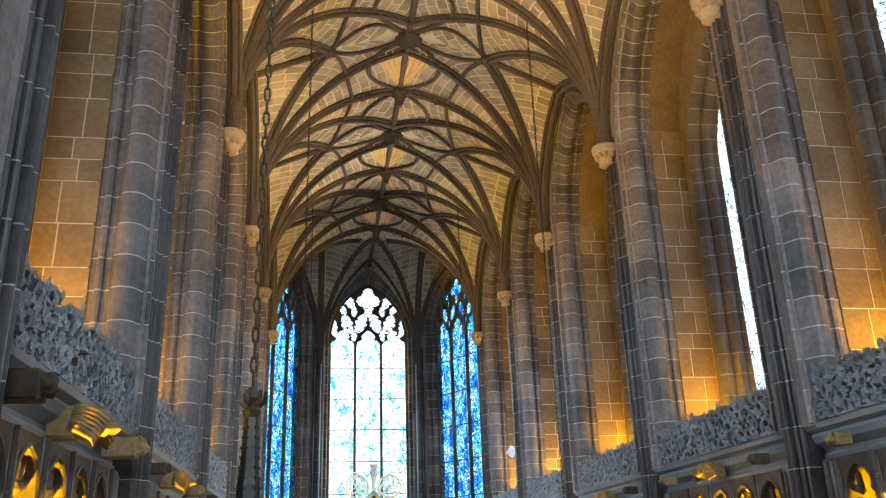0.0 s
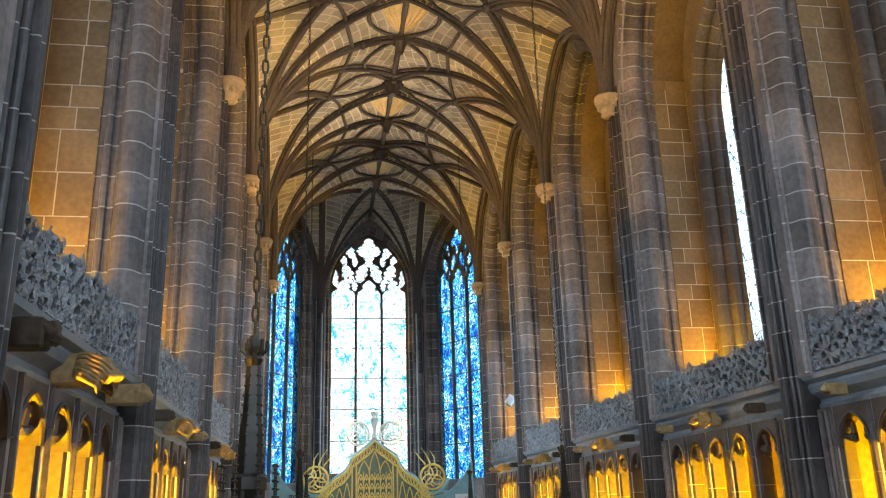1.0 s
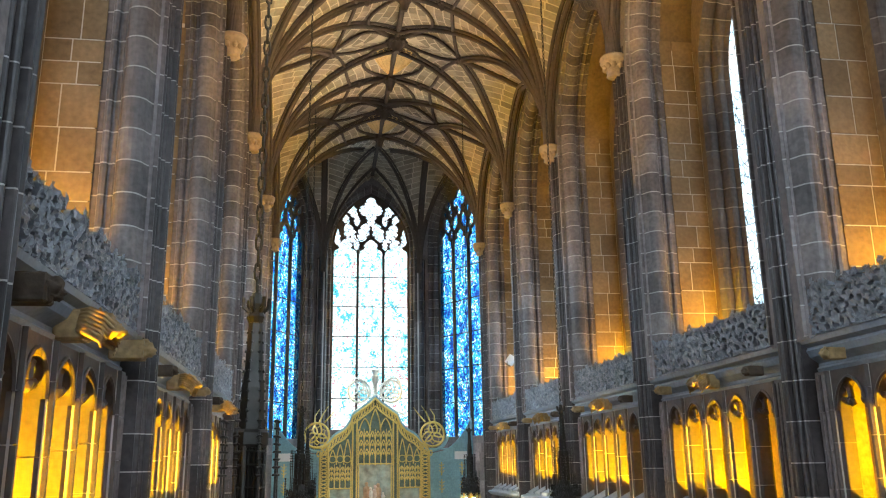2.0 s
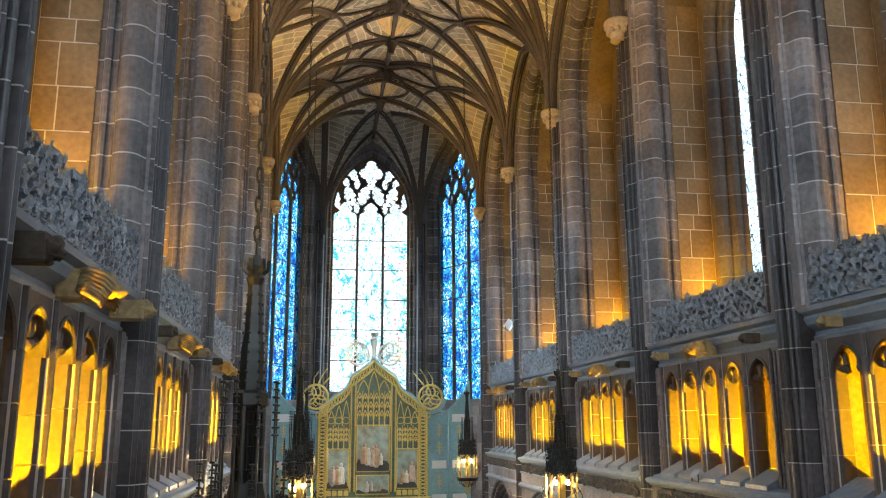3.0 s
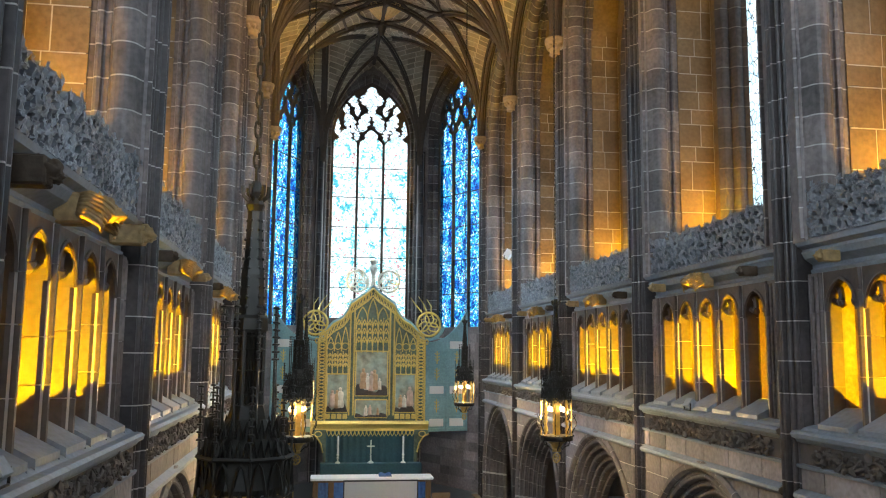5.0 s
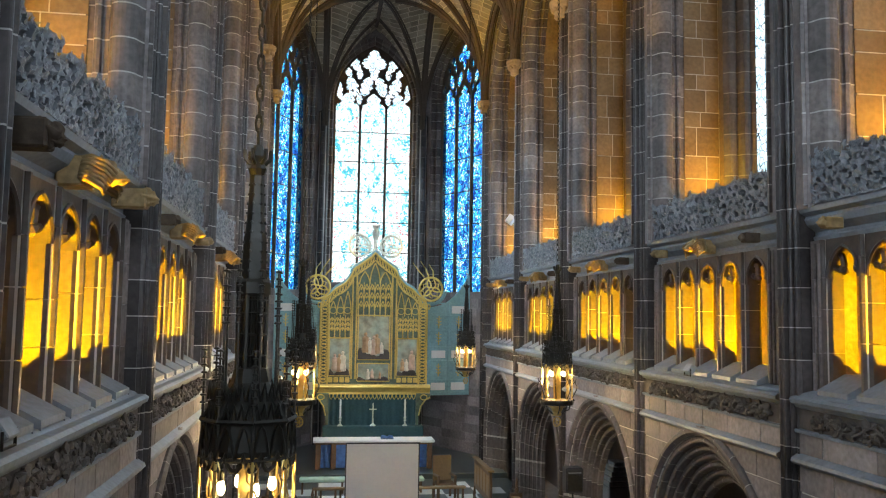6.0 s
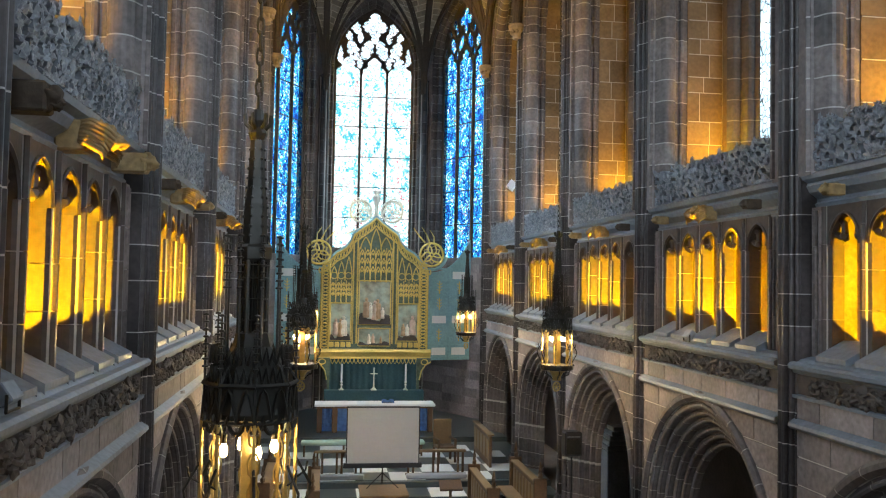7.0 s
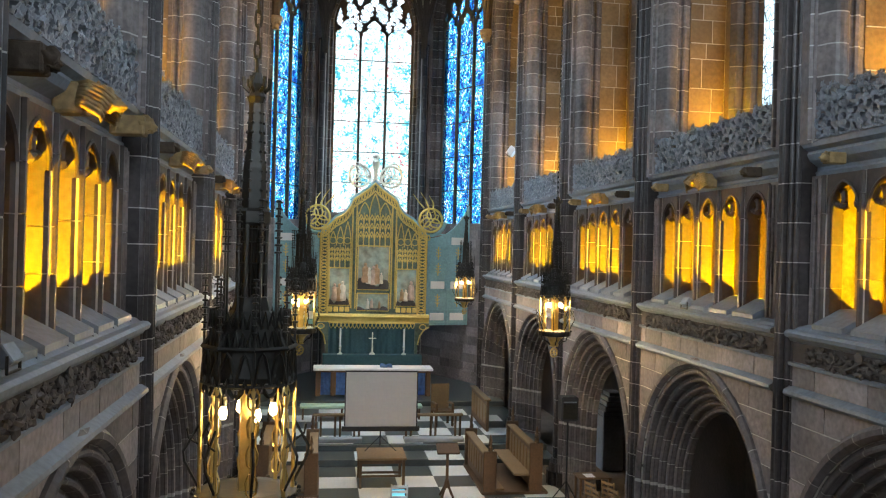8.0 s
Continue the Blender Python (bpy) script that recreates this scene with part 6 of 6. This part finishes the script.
# ------------------------------------------------------------------ choir stalls
def poppyhead(bm, x, y, z):
    blob(bm, (x, y, z + 0.06), 0.10, 1, (0.6, 1.0, 0.8), 1, 0.5)
    blob(bm, (x, y, z + 0.20), 0.085, 2, (0.6, 1.1, 0.8), 1, 0.6)
    for sd in (-1, 1):
        tube(bm, [(x, y + sd * 0.05, z), (x, y + sd * 0.12, z + 0.10), (x, y + sd * 0.09, z + 0.2)], 0.035, 5, 0.015)
    tube(bm, [(x, y, z + 0.2), (x, y, z + 0.40)], 0.05, 6, 0.012)


def stall(sd, y0, y1):
    L = y1 - y0
    t = thing("choir_stall", "oak choir stall with panelled desk, bench and carved poppyhead ends", "choir stall", "choir stalls", (sd * 2.05, y0, 0.0))
    X = lambda a, b: (min(sd * a, sd * b), max(sd * a, sd * b))
    for name, x, h in (("desk_front", 0.0, 0.92), ("seat_back", 1.15, 1.12)):
        bm = bmesh.new()
        cbox(bm, *X(x, x + 0.05), 0.1, L - 0.1, 0.1, h, 0.01)
        part(name, bm, OAK, t)
        n = 7
        for i in range(n):
            bm = bmesh.new()
            a = 0.15 + (L - 0.3) * i / n
            cbox(bm, *X(x - 0.02, x + 0.01), a + 0.06, a + (L - 0.3) / n - 0.06, 0.30, h - 0.12, 0.012)
            part("panel", bm, OAK_PALE, t)
        bm = bmesh.new()
        cbox(bm, *X(x - 0.06, x + 0.16), 0.05, L - 0.05, h, h + 0.05, 0.012)
        part("capping", bm, OAK_PALE, t)
        for y in (0.0, L):
            bm = bmesh.new()
            cbox(bm, *X(x - 0.07, x + 0.26), y - 0.05, y + 0.05, 0.0, h + 0.12, 0.02)
            poppyhead(bm, sd * (x + 0.10), y, h + 0.12)
            part("bench_end", bm, OAK, t, "carved end with pointed poppyhead")
    bm = bmesh.new()
    cbox(bm, *X(0.72, 1.15), 0.05, L - 0.05, 0.42, 0.47, 0.012)
    part("seat", bm, OAK_PALE, t)
    bm = bmesh.new()
    cbox(bm, *X(0.2, 0.5), 0.1, L - 0.1, 0.06, 0.10, 0.01)
    part("footboard", bm, OAK_PALE, t)
    bm = bmesh.new()
    cbox(bm, *X(-0.1, 1.55), -0.08, L + 0.08, 0.0, 0.06, 0.01)
    part("platform", bm, OAK, t)


stall(1, 19.9, 22.5)
stall(-1, 19.9, 22.5)
for sd in (-1, 1):
    t = thing("prayer_desk", "panelled oak desk screen beyond the choir stall", "prayer desk", "prayer desks", (sd * 3.15, 25.2, 0.34))
    bm = bmesh.new()
    cbox(bm, -0.04, 0.04, 0.0, 2.6, 0.0, 0.95, 0.01)
    part("frame", bm, OAK, t)
    for i in range(5):
        bm = bmesh.new()
        cbox(bm, -0.055, -0.03, 0.08 + 0.5 * i, 0.5 + 0.5 * i, 0.2, 0.82, 0.012)
        part("panel", bm, OAK_PALE, t)
    bm = bmesh.new()
    cbox(bm, -0.10, 0.10, -0.03, 2.63, 0.95, 1.0, 0.012)
    part("capping", bm, OAK_PALE, t)

# stacked chairs and a little table under the arch
for i, (x, y) in enumerate(((4.15, 17.3), (4.55, 17.35), (4.2, 17.9), (4.6, 17.95), (5.0, 17.6))):
    simple_chair(x, y, 100 + 7 * i, OAK_PALE, "light wooden chair among others under the arcade arch", "chairs under the arch")
t = thing("side_table", "small dark side table with a paper on it", "table", at=(4.35, 18.75, 0))
bm = bmesh.new()
cbox(bm, -0.40, 0.40, -0.25, 0.25, 0.71, 0.75, 0.01)
part("tabletop", bm, OAK, t)
for x in (-0.34, 0.34):
    for y in (-0.19, 0.19):
        bm = bmesh.new()
        cbox(bm, x - 0.025, x + 0.025, y - 0.025, y + 0.025, 0, 0.71)
        part("leg", bm, OAK, t)
pp = thing("paper_sheet", "white sheet of paper lying on the side table", "paper", at=(4.25, 18.7, 0.752))
bm = bmesh.new()
cbox(bm, -0.11, 0.11, -0.15, 0.15, 0, 0.004, 0.001)
part("sheet", bm, CLOTH, pp)
mon = thing("wall_monument", "grey stone tomb niche seen through the arcade", "monument", at=(5.75, 22.3, 0))
bm = bmesh.new()
cbox(bm, -0.1, 0.5, -0.5, 0.5, 0, 1.5, 0.03)
for j in range(5):
    cbox(bm, -0.1 + 0.06 * j, 0.5, -0.5 + 0.06 * j, 0.5 - 0.06 * j, 1.5 + 0.12 * j, 1.62 + 0.12 * j, 0.02)
part("body", bm, SILLS_SKYTINT, mon)

# ------------------------------------------------------------------ small fixtures
for (x, y, z, rz, big) in ((4.05, 13.37, 5.03, 90, 0), (-4.05, 5.95, 5.03, -90, 0), (4.42, 28.9, 9.25, 70, 1)):
    t = thing("floodlight", "small white floodlight housing clamped to the stonework" if big else "small grey floodlight standing on the cornice", "floodlight", "floodlights", (x, y, z), rz)
    k = 2.2 if big else 1.0
    bm = bmesh.new()
    tmp = bmesh.new()
    cbox(tmp, -0.11 * k, 0.11 * k, -0.05 * k, 0.05 * k, 0, 0.15 * k, 0.01)
    merge(bm, tmp, pose(0, 0, 0.05, 35, 0, 0))
    part("housing", bm, CLOTH if big else SILLS_SKYTINT, t)
    bm = bmesh.new()
    tube(bm, [(-0.12 * k, 0, 0.12), (-0.12 * k, 0, 0.0), (0.12 * k, 0, 0.0), (0.12 * k, 0, 0.12)], 0.012, 5)
    part("bracket", bm, IRON, t)
for s in (-1, 1):
    for y in PIERS[:-1]:
        yc = y + BAY / 2
        if yc < 3:
            continue
        t = thing("uplighter", "small black uplighter on the passage floor behind the parapet", "uplighter", "uplighters", (s * 5.25, yc - 0.6, 7.40))
        bm = bmesh.new()
        lathe(bm, [(0.10, 0), (0.11, 0.02), (0.12, 0.20), (0.10, 0.20), (0.09, 0.05)], 10)
        part("housing", bm, PLASTIC, t)

# ------------------------------------------------------------------ marble paving
tile_me = []
for mt in (WHITE, BLACK):
    bm = bmesh.new()
    cbox(bm, -0.495, 0.495, -0.495, 0.495, -0.03, 0.0, 0.004)
    me = bpy.data.meshes.new("floor_tile")
    bm.to_mesh(me)
    bm.free()
    me.materials.append(mt)
    tile_me.append(me)
for i in range(8):
    for j in range(12):
        piece("floor_tile", tile_me[(i + j) % 2], floor, Matrix.Translation((-3.5 + i, 11.09 + j, 0.0)))
step2 = bpy.data.objects["step_2"]
for i in range(8):
    for j in range(5):
        piece("floor_tile", tile_me[(i + j) % 2], step2, Matrix.Translation((-3.5 + i, 24.3 + j, 0.34)))
step1 = bpy.data.objects["step_1"]
for i in range(8):
    piece("floor_tile", tile_me[(i + 1) % 2], step1, Matrix.Translation((-3.5 + i, 23.10, 0.17)))
